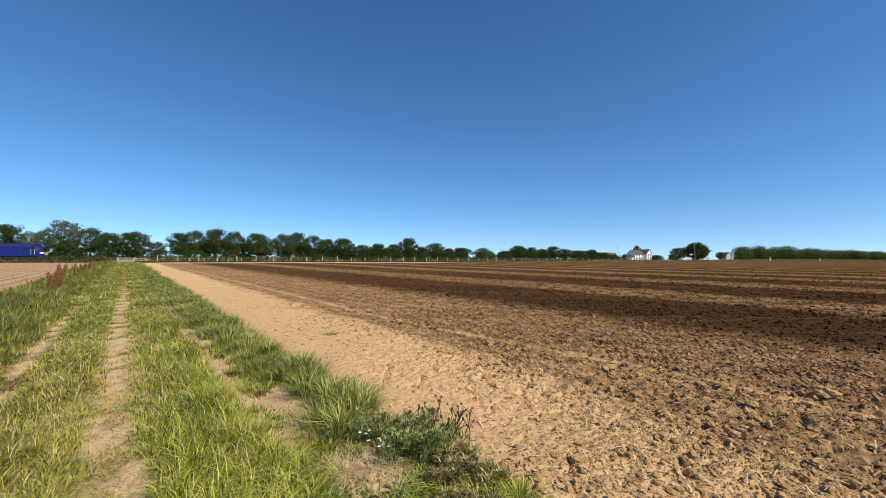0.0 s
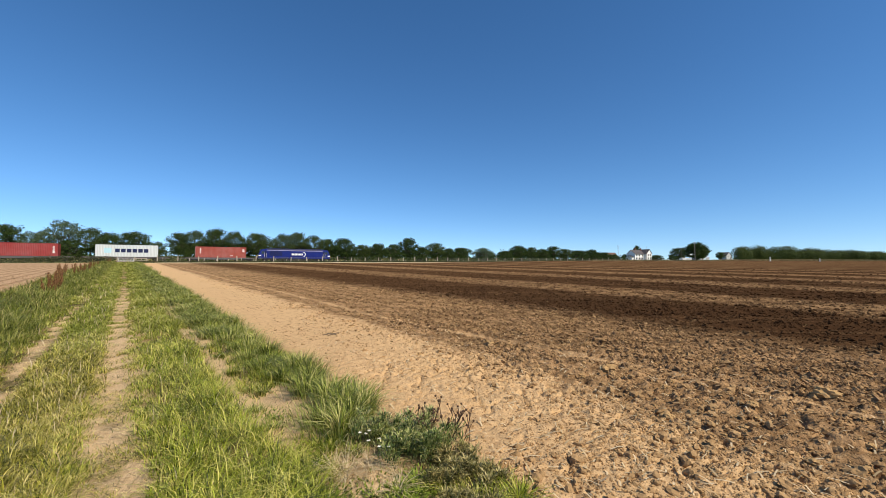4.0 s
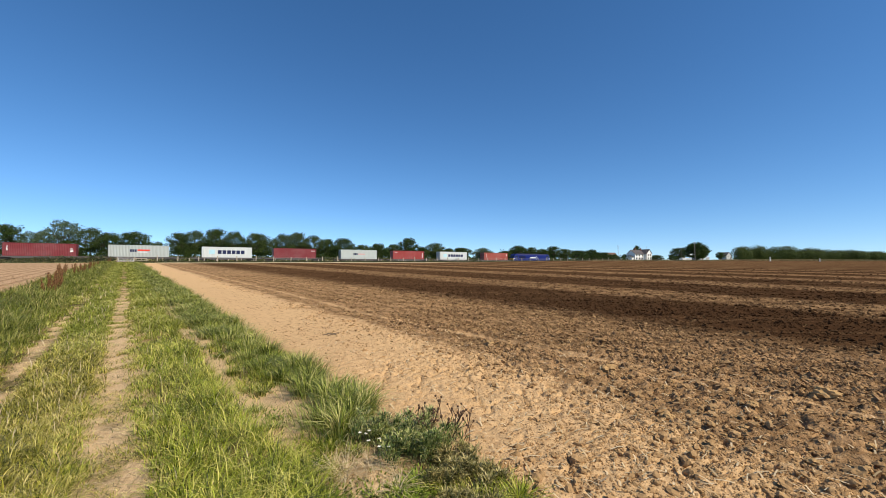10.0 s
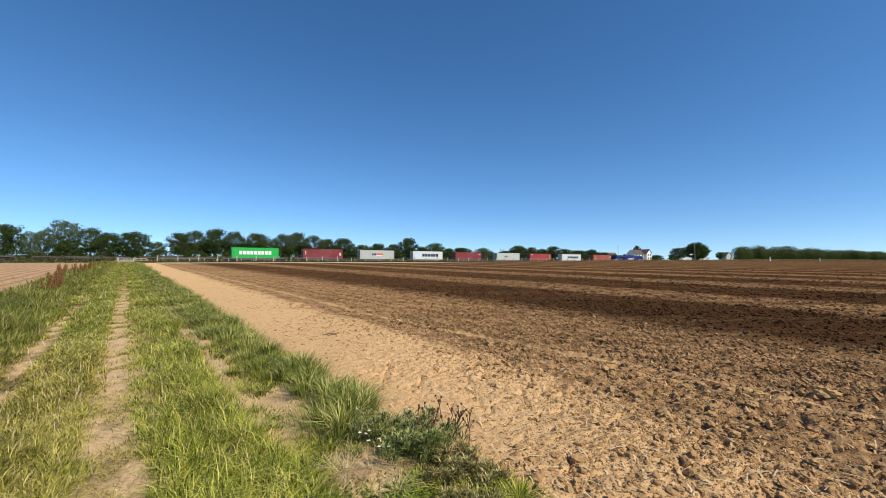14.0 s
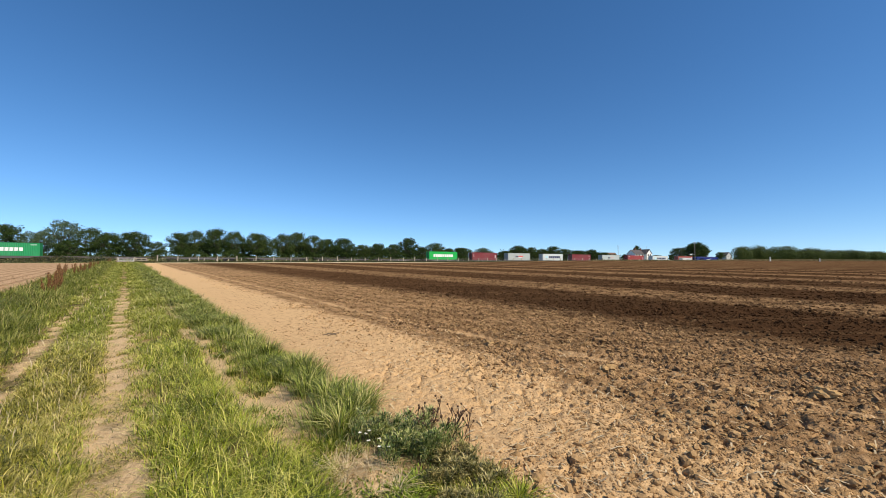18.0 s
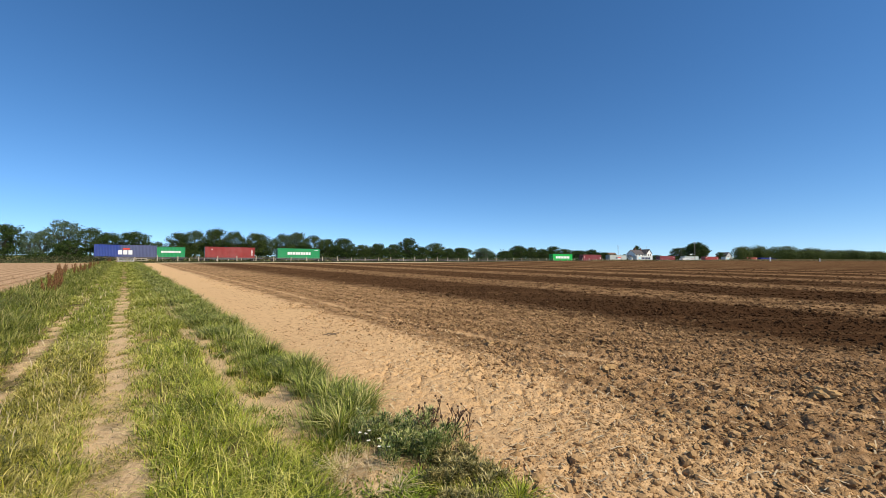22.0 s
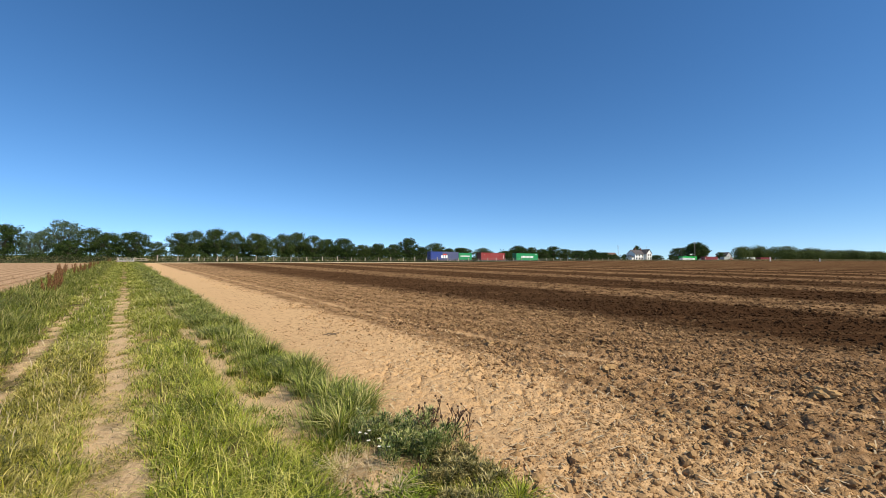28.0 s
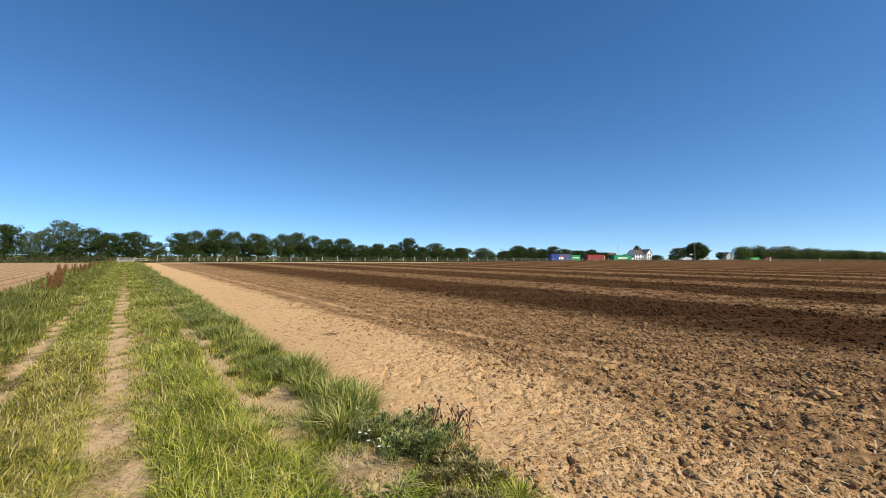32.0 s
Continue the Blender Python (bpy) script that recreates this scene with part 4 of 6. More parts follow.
def build_trees():
    kinds = [
        build_tree(101, 62, 0.019, 0.17, 9500, 0.07, LEAF_MID, "broad green hedgerow tree with a full crown"),
        build_tree(102, 66, 0.019, 0.12, 9500, 0.04, LEAF_DARK, "dense dark green tree beside the railway"),
        build_tree(103, 64, 0.018, 0.1, 8500, 0.2, LEAF_PALE, "airy grey-green tree with sky between its limbs"),
        build_tree(104, 60, 0.018, 0.18, 9000, 0.16, LEAF_MID, "ragged green tree with an open crown"),
        build_tree(105, 60, 0.021, 0.03, 9000, 0.05, LEAF_DARK, "low bushy dark tree behind the fence"),
        build_tree(106, 60, 0.019, 0.2, 9000, 0.1, LEAF_DARK, "dark hedgerow tree with bare lower limbs"),
    ]
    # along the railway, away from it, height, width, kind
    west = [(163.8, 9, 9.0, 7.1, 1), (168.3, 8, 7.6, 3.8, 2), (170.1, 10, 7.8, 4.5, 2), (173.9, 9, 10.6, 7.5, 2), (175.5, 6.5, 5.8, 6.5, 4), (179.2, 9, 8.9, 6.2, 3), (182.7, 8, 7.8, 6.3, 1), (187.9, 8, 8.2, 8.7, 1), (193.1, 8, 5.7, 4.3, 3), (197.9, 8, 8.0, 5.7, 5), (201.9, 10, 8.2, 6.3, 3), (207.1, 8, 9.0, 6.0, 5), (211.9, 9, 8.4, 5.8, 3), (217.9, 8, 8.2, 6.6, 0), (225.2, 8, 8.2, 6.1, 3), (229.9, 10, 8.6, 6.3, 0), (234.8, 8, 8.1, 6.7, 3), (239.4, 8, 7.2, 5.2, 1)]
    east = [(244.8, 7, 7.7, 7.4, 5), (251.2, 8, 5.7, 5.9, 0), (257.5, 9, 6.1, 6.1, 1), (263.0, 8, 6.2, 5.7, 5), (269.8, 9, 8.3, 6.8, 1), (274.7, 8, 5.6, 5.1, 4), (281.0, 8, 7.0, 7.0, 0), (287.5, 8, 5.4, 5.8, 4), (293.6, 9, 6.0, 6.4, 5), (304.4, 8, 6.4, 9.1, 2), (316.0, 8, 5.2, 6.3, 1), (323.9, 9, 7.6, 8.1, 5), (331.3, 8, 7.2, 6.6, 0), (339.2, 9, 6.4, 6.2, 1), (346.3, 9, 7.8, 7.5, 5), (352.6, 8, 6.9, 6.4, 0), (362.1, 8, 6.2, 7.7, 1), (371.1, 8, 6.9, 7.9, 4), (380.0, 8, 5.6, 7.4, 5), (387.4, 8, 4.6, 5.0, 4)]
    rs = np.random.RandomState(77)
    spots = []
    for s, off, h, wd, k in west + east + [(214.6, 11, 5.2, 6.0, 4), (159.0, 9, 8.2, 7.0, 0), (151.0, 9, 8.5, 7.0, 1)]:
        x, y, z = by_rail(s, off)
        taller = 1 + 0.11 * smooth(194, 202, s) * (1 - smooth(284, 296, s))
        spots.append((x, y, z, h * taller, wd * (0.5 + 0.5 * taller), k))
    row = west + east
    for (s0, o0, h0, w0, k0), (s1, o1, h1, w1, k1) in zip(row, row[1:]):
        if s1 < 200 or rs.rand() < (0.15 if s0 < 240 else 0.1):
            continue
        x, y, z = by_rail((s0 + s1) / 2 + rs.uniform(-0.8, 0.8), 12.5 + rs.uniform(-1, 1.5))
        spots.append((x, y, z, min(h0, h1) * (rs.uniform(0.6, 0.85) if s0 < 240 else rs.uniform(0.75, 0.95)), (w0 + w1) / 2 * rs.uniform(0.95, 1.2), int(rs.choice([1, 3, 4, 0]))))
    # by the houses, on the far side
    spots += [(186.5, 300, 5.0, 13.8, 17.0, 4), (185, 304, 5.0, 12.8, 15.0, 1), (191, 302, 5.0, 11.0, 11.0, 1), (174, 303, 5.1, 9.8, 14.0, 4), (152.4, 292, 5.0, 4.2, 10.4, 4), (224, 331, 5.4, 7.2, 7.5, 0), (158.5, 335, 5.9, 12.2, 7.0, 1), (131, 296, 5.3, 4.6, 5.0, 4),
              (163, 291, 5.0, 3.4, 6.0, 4), (118.5, 285, 5.2, 4.2, 5.5, 4)]
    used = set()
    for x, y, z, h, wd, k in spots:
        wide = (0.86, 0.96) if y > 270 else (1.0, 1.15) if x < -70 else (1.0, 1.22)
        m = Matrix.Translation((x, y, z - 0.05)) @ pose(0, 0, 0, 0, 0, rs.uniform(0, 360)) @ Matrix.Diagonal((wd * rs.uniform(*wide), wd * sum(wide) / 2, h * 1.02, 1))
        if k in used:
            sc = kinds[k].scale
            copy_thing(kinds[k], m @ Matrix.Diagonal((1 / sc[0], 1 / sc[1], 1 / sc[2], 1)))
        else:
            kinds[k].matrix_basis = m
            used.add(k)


def leaf_band(name, pts, size, seed, material, label, category, out=None):
    rs = np.random.RandomState(seed)
    n = len(pts)
    a = rs.normal(size=(n, 3))
    a /= np.linalg.norm(a, axis=1)[:, None]
    if out is not None:
        a = np.cross(out + rs.normal(size=(n, 3)) * 0.35, a)
        a /= np.linalg.norm(a, axis=1)[:, None]
    b = np.cross(a, rs.normal(size=(n, 3)) if out is None else out + rs.normal(size=(n, 3)) * 0.35)
    b /= np.linalg.norm(b, axis=1)[:, None]
    s = size * rs.uniform(0.5, 1.4, n)[:, None]
    V = np.stack([pts - a * s, pts + b * s * 0.6, pts + a * s, pts - b * s * 0.6], 1).reshape(-1, 3)
    tagged(soup(name, V, np.arange(4 * n).reshape(n, 4), material), label, category, "", "stuff")


def hedge(name, s0, s1, off0, off1, height, n, size, seed, material, label, gap=0.0):
    rs = np.random.RandomState(seed)
    s, off = rs.uniform(s0, s1, n), rs.uniform(off0, off1, n)
    top = height * (0.35 + 0.9 * value_noise(s, off * 0 + seed, 0.35, seed) * (0.5 + value_noise(s, off, 1.1, seed + 1)))
    keep = value_noise(s, off * 0 + 3, 0.22, seed + 2) > gap
    h = top * rs.rand(n) ** 0.7
    x, y = rail_arrays(s, off)
    pts = np.stack([x, y, plain(x, y) + h], -1)[keep]
    leaf_band(name, pts, size, seed, material, label, "hedge")


def build_hedges():
    hedge("hedge", 120, 395, 5.0, 9.0, 3.9, 50000, 0.2, 50, LEAF_DARK, "dark scrubby hedge below the railway trees")
    hedge("hedge", 110, 186, -9.5, -5.5, 1.7, 9000, 0.13, 53, HEDGE_LEAF, "low straggling hedge in front of the railway")
    hedge("hedge", 192, 400, -9.0, -6.0, 1.2, 9000, 0.12, 56, HEDGE_LEAF, "sparse scrub and brambles along the railway fence", 0.42)
    # woods: a belt beside the curve, and a far one behind it; many rounded crowns
    rs = np.random.RandomState(60)
    crowns = []
    while len(crowns) < 185:
        front = len(crowns) > 34
        x, y, z = by_rail(rs.uniform(440, 760), rs.uniform(-24, -9) if front else rs.uniform(9, 22))
        rad = rs.uniform(2.6, 5.2)
        gap = -rad / y < x / y - 0.755 < 0.045 + rad / y
        # the line shows through an opening in the belt
        if x / y < 0.7 + rad / y or (gap if front else not 0.72 < x / y < 0.84):
            continue
        # the belt starts low, is tallest a little way in and falls away along the curve
        rise = np.interp(x / y, (0.69, 0.735, 0.8, 0.85, 0.92, 0.99, 1.08, 1.25), (0.042, 0.05, 0.051, 0.047, 0.042, 0.039, 0.035, 0.031))
        h = (1.7 + rise * y - z) * rs.choice([0.72, 0.86, 0.95, 1.0]) * rs.uniform(0.92, 1.03)
        crowns.append((x, y, z, h, rad, 950))
    near = len(crowns)
    for k in range(110):
        f = rs.rand()
        x, y = 330 + f * 520 + rs.uniform(-3, 3), 444 + f * 255 + rs.uniform(0, 30) * (0.4 + f)
        crowns.append((x, y, float(plain(x, y)), rs.uniform(9, 13) * (1 + 0.25 * f), rs.uniform(4.0, 6.5), 220))
    for name, part_of, size, lab in (("wood", crowns[:near], 0.24, "belt of rounded green trees beside the railway curve"), ("far_wood", crowns[near:], 1.0, "distant dark green wood on the skyline")):
        pts, ways = [], []
        for x, y, z, hgt, rad, n in part_of:
            d = rs.normal(size=(n, 3))
            d /= np.linalg.norm(d, axis=1)[:, None]
            low = d[:, 2] < 0
            side = np.hypot(d[:, 0], d[:, 1])[:, None]
            d[low, :2] = (d[:, :2] / side * (0.8 + 0.2 * side))[low]
            d[low, 2] = -rs.rand(int(low.sum())) * 1.1
            pts.append(np.array([x, y, z + hgt * 0.5]) + d * np.array([rad, rad, hgt * 0.5]) * rs.uniform(0.82, 1.04, (n, 1)))
            ways.append(d + np.array([0, 0, 0.25]))
        leaf_band(name, np.concatenate(pts), size, 63, LEAF_FAR, lab, "woodland", np.concatenate(ways))


# ---- the railway ----
def sweep(bm, ring, s_values):
    """A bar of constant section along the line; ring: across and up, anticlockwise."""
    prev = None
    for s in s_values:
        t = radians(rail_turn(s + 0.5, 1.0))
        cx, cy, _ = by_rail(s, 0)
        cur = [bm.verts.new((cx - math.sin(t) * a, cy + math.cos(t) * a, RAIL_Z + z)) for a, z in ring]
        if prev:
            for i in range(len(ring)):
                j = (i + 1) % len(ring)
                bm.faces.new((prev[i], prev[j], cur[j], cur[i]))
        prev = cur
    return bm


def build_railway():
    line = root("railway", Matrix(), "single railway line on stone ballast", "railway", "", "structure")
    steps = np.arange(-420, 1000, 10.0)
    part("ballast", sweep(bmesh.new(), [(LINE_OFF - 3.2, -0.62), (LINE_OFF - 1.9, -0.2), (LINE_OFF + 1.9, -0.2), (LINE_OFF + 3.2, -0.62)], steps), BALLAST, line)
    for a in (LINE_OFF - 0.753, LINE_OFF + 0.753):
        part("rail", sweep(bmesh.new(), [(a - 0.07, -0.16), (a - 0.07, -0.13), (a - 0.014, -0.12), (a - 0.014, -0.05), (a - 0.036, -0.04), (a - 0.036, 0.0),
                                         (a + 0.036, 0.0), (a + 0.036, -0.04), (a + 0.014, -0.05), (a + 0.014, -0.12), (a + 0.07, -0.13), (a + 0.07, -0.16)], steps), RAIL_STEEL, line)
    V, F = [], []
    q = np.array([(3, 2, 1, 0), (4, 5, 6, 7), (0, 1, 5, 4), (1, 2, 6, 5), (2, 3, 7, 6), (3, 0, 4, 7)])
    for i, s in enumerate(np.arange(60, 560, 0.65)):
        m = Matrix.Translation(Vector(by_rail(s, LINE_OFF)[:2] + (RAIL_Z,))) @ pose(0, 0, 0, 0, 0, rail_turn(s + 0.5, 1.0))
        V += [tuple(m @ Vector((dx, y, z))) for z in (-0.3, -0.165) for dx, y in ((-0.13, -1.25), (0.13, -1.25), (0.13, 1.25), (-0.13, 1.25))]
        F.append(q + 8 * i)
    sl = soup("sleepers", V, np.concatenate(F), CONCRETE, line)
    sl["kind"] = "stuff"


# ---- train ----
def wheelset(parent, x, r=0.46, shared={}):
    key = r
    if key not in shared:
        bm = bmesh.new()
        for y in (-0.82, 0.70):
            tube(bm, (0, y, 0), (0, y + 0.12, 0), r, r, 20)
            tube(bm, (0, y - 0.03, 0), (0, y + 0.15, 0), r * 0.42, r * 0.42, 12)
        tube(bm, (0, -0.95, 0), (0, 0.95, 0), 0.085, 0.085, 8)
        me = bpy.data.meshes.new("wheelset")
        bm.to_mesh(me)
        bm.free()
        me.materials.append(BLACK)
        shared[key] = me
    return share("wheelset", shared[key], parent, pose(x, 0, r))


def bogie(parent, x, axles, r, frame_z, half):
    bm = bmesh.new()
    for y in (-1.08, 0.96):
        prism(bm, [(x - half, frame_z - 0.1), (x - half + 0.2, frame_z + 0.16), (x + half - 0.2, frame_z + 0.16), (x + half, frame_z - 0.1), (x + half - 0.3, frame_z - 0.2), (x - half + 0.3, frame_z - 0.2)], y, y + 0.12)
        for a in axles:
            box(bm, x + a - 0.17, x + a + 0.17, y - 0.06, y + 0.16, r - 0.16, r + 0.2, 0.03)
            tube(bm, (x + a - 0.34, y + 0.06, r + 0.05), (x + a - 0.34, y + 0.06, frame_z + 0.05), 0.09, 0.09, 8)
            tube(bm, (x + a + 0.34, y + 0.06, r + 0.05), (x + a + 0.34, y + 0.06, frame_z + 0.05), 0.09, 0.09, 8)
    box(bm, x - 0.25, x + 0.25, -1.0, 1.0, frame_z - 0.15, frame_z + 0.12)
    b = part("bogie", bm, BLACK, parent, "black welded bogie")
    for a in axles:
        wheelset(b, x + a, r)
    return b


def build_flat(length):
    """A low container wagon; origin at its front end on the rail, running towards +x."""
    wg = root("flat_wagon", Matrix(), "low dark grey container flat wagon on two bogies", "wagon", "wagons of the train")
    L = length
    bm = bmesh.new()
    for y in (-1.22, 1.06):
        prism(bm, [(-0.35, 0.82), (-0.35, 1.08), (-L + 0.35, 1.08), (-L + 0.35, 0.82), (-L + 3.4, 0.8), (-L + 4.4, 0.55), (-4.4, 0.55), (-3.4, 0.8)], y, y + 0.16)
    for x in np.linspace(-0.6, -L + 0.6, 9):
        box(bm, x - 0.12, x + 0.12, -1.06, 1.06, 0.86, 1.02)
    part("underframe", bm, WAGON_GREY, wg)
    for x in (-0.25, -L + 0.25):
        part("headstock", boxed(x - 0.12, x + 0.12, -1.3, 1.3, 0.78, 1.08, bevel=0.02), WAGON_GREY, wg)
        for y in (-0.87, 0.87):
            bm = bmesh.new()
            sx = 1 if x > -1 else -1
            tube(bm, (x + sx * 0.1, y, 0.98), (x + sx * 0.42, y, 0.98), 0.09, 0.09, 8)
            tube(bm, (x + sx * 0.4, y, 0.98), (x + sx * 0.46, y, 0.98), 0.22, 0.22, 12)
            part("buffer", bm, BLACK, wg)
    part("drawbar", boxed(-0.3, 0.45, -0.06, 0.06, 0.82, 0.94), BLACK, wg)
    bm = bmesh.new()
    tube(bm, (-L / 2 - 0.8, -0.5, 0.62), (-L / 2 + 0.4, -0.5, 0.62), 0.2, 0.2, 10)
    part("air_tank", bm, BLACK, wg)
    for x in (-2.1, -L + 2.1):
        bogie(wg, x, (-0.9, 0.9), 0.42, 0.62, 1.35)
    return wg


def box_container(material, label, length, high, marks, category="container"):
    """A corrugated freight container; origin below its front end at floor height."""
    ct = root("shipping_container", Matrix(), label, category, "containers of the train")
    L, H, W = length, high, 1.219
    bm = bmesh.new()
    for side in (-1, 1):
        n = int((L - 0.5) / 0.28)
        y_out, y_in = side * (W - 0.02), side * (W - 0.04)
        prev = None
        for i in range(n):
            x = -0.25 - i * (L - 0.5) / n
            p = (L - 0.5) / n
            for dx, y in ((0, y_out), (p * 0.28, y_out), (p * 0.5, y_in), (p * 0.78, y_in)):
                a, b = bm.verts.new((x - dx, y, 0.15)), bm.verts.new((x - dx, y, H - 0.1))
                if prev:
                    bm.faces.new((prev[0], prev[1], b, a))
                prev = (a, b)
    bmesh.ops.recalc_face_normals(bm, faces=bm.faces)
    box(bm, -L + 0.1, -0.1, -W + 0.09, W - 0.09, 0.12, H - 0.03)
    part("side_panel", bm, material, ct)
    bm = bmesh.new()
    for y in (-W, W - 0.1):
        box(bm, -L + 0.12, -0.12, y, y + 0.1, 0.02, 0.16)
        box(bm, -L + 0.12, -0.12, y, y + 0.1, H - 0.12, H - 0.01)
        for x in (-0.14, -L):
            box(bm, x, x + 0.14, y, y + 0.1, 0.1, H - 0.1)
    for x in (-0.14, -L):
        box(bm, x, x + 0.14, -W + 0.1, W - 0.1, 0.02, 0.16), box(bm, x, x + 0.14, -W + 0.1, W - 0.1, H - 0.14, H - 0.01)
    part("frame", bm, material, ct)
    for x in (-0.18, -L - 0.004):
        for y in (-W - 0.004, W - 0.17):
            for z in (0.0, H - 0.118):
                part("corner_casting", boxed(x, x + 0.18, y, y + 0.17, z, z + 0.12, bevel=0.01), material, ct)
    bm = bmesh.new()
    for y in (-W + 0.1, 0.01):
        box(bm, -L - 0.02, -L + 0.03, y, y + W - 0.11, 0.17, H - 0.15, 0.01)
    door = part("door", bm, material, ct, "pair of rear doors")
    for y in (-0.85, -0.35, 0.35, 0.85):
        bm = bmesh.new()
        tube(bm, (-L - 0.05, y, 0.1), (-L - 0.05, y, H - 0.08), 0.02, 0.02, 6)
        part("lock_rod", bm, GALV, door)
    part("front_wall", boxed(-0.06, -0.02, -W + 0.1, W - 0.1, 0.17, H - 0.15), material, ct)
    for mark, x0, x1, z0, z1, mm in marks:
        part(mark, boxed(x0, x1, -W - 0.003, -W + 0.02, z0, z1), mm, ct)
    return ct


def letters(n, x_left, x_right, z0, z1, material, mark="letter_bar"):
    """n plain bars in place of a company's name."""
    p = (x_right - x_left) / n
    return [(mark, x_left + p * i, x_left + p * (i + 0.8), z0, z1, material) for i in range(n)]


def stack(n, x0, x1, z0, z1, material, mark="reference_bar"):
    """n short plain bars one above another in place of small upright writing."""
    p = (z1 - z0) / n
    return [(mark, x0 + 0.04 * (i % 2), x1 - 0.05 * (i % 3), z0 + p * i, z0 + p * (i + 0.6), material) for i in range(n)]


def build_loco():
    lo = root("diesel_locomotive", Matrix(), "long dark blue diesel freight locomotive with white side lettering", "locomotive")
    L = 21.4
    # body between the cabs, with rounded shoulders
    def shell(x0, x1, half, zlo, zsh, ztop, material, name, label=""):
        bm = bmesh.new()
        prof = [(-half, zlo), (-half, zsh), (-half * 0.93, zsh + 0.18), (-half * 0.7, ztop - 0.08), (-half * 0.35, ztop), (half * 0.35, ztop), (half * 0.7, ztop - 0.08), (half * 0.93, zsh + 0.18), (half, zsh), (half, zlo)]
        a = [bm.verts.new((x0, y, z)) for y, z in prof]
        b = [bm.verts.new((x1, y, z)) for y, z in prof]
        for i in range(len(prof)):
            j = (i + 1) % len(prof)
            bm.faces.new((a[i], b[i], b[j], a[j]))
        bm.faces.new(a), bm.faces.new(b[::-1])
        bmesh.ops.recalc_face_normals(bm, faces=bm.faces)
        return part(name, bm, material, lo, label)
    body = shell(-2.6, -L + 2.6, 1.28, 1.25, 3.2, 3.82, BLUE, "body")
    bm = bmesh.new()
    prof = [(-1.2, 3.39), (-0.91, 3.75), (-0.46, 3.83), (0.46, 3.83), (0.91, 3.75), (1.2, 3.39), (0.9, 3.8), (0.45, 3.88), (-0.45, 3.88), (-0.9, 3.8)]
    A = [bm.verts.new((-2.9, y, z)) for y, z in prof]
    B = [bm.verts.new((-L + 2.9, y, z)) for y, z in prof]
    for i in range(10):
        bm.faces.new((A[i], A[(i + 1) % 10], B[(i + 1) % 10], B[i]))
    bmesh.ops.recalc_face_normals(bm, faces=bm.faces)
    part("roof", bm, BLUE_DARK, lo, "dark sooty roof panel")
    part("solebar", boxed(-0.35, -L + 0.35, -1.3, 1.3, 0.98, 1.25, bevel=0.03), BLUE, lo)
    # cabs with raked screens
    for end in (0, 1):
        bm = bmesh.new()
        pts = [(-0.35, 1.25), (-0.35, 2.05), (-0.95, 3.15), (-1.25, 3.62), (-2.62, 3.72), (-2.62, 1.25)]
        if end:
            pts = [(-L - x, z) for x, z in pts]
        prism(bm, pts, -1.31, 1.31)
        bmesh.ops.bevel(bm, geom=list(bm.edges), offset=0.06, segments=1, affect='EDGES')
        cab = part("cab", bm, BLUE, lo, "angular driving cab")
        def cx(x):
            return -L - x if end else x
        for y0, y1 in ((-1.15, -0.1), (0.1, 1.15)):
            bm = bmesh.new()
            q = [(cx(-0.37), y0, 2.12), (cx(-0.37), y1, 2.12), (cx(-0.88), y1 * 0.97, 3.06), (cx(-0.88), y0 * 0.97, 3.06)]
            q2 = [(x + (-0.12 if not end else 0.12), y, z) for x, y, z in q]
            A, B = [bm.verts.new(v) for v in q], [bm.verts.new(v) for v in q2]
            bm.faces.new(A), bm.faces.new(B[::-1])
            for i in range(4):
                bm.faces.new((A[i], A[(i + 1) % 4], B[(i + 1) % 4], B[i]))
            bmesh.ops.recalc_face_normals(bm, faces=bm.faces)
            ob = part("windscreen", bm, GLASS, cab, "dark raked windscreen")
        a, b = sorted((cx(-1.25), cx(-1.95)))
        part("side_window", boxed(a, b, -1.325, -1.29, 2.3, 3.0), GLASS, cab)
        a, b = sorted((cx(-2.05), cx(-2.55)))
        d = part("cab_door", boxed(a, b, -1.325, -1.28, 1.3, 3.2, bevel=0.01), BLUE_DARK, cab)
        for k in (a - 0.05, b + 0.05):
            bm = bmesh.new()
            tube(bm, (k, -1.37, 1.3), (k, -1.37, 2.6), 0.025, 0.025, 6)
            part("handrail", bm, WHITE, d)
        a, b = sorted((cx(-0.29), cx(-0.36)))
        part("front_panel", boxed(a, b, -1.2, 1.2, 1.3, 1.95, bevel=0.02), YELLOW, cab, "yellow warning panel")
        for y in (-0.85, 0.85):
            bm = bmesh.new()
            tube(bm, (cx(-0.36), y, 1.5), (cx(-0.25), y, 1.5), 0.14, 0.14, 12)
            part("headlight", bm, WHITE, cab)
            bm = bmesh.new()
            tube(bm, (cx(-0.36), y, 1.02), (cx(-0.02), y, 1.02), 0.1, 0.1, 8)
            tube(bm, (cx(-0.06), y, 1.02), (cx(0.0), y, 1.02), 0.24, 0.24, 12)
            part("buffer", bm, BLACK, lo)
        a, b = sorted((cx(-0.25), cx(-0.6)))
        part("snow_plough", boxed(a, b, -1.25, 1.25, 0.3, 0.9, bevel=0.03), BLACK, lo)
        # nose marking on the side of the cab
        a, b = sorted((cx(-0.45), cx(-1.15)))
        part("number_bar", boxed(a, b, -1.327, -1.29, 1.62, 1.95), WHITE, cab)
    # radiator grille and doors of the engine room
    bm = bmesh.new()
    for i in range(22):
        x = -L + 3.4 + i * 0.16
        box(bm, x, x + 0.1, -1.315, -1.27, 1.75, 3.05)
    part("radiator_grille", bm, BLUE_DARK, lo, "dark radiator grille")
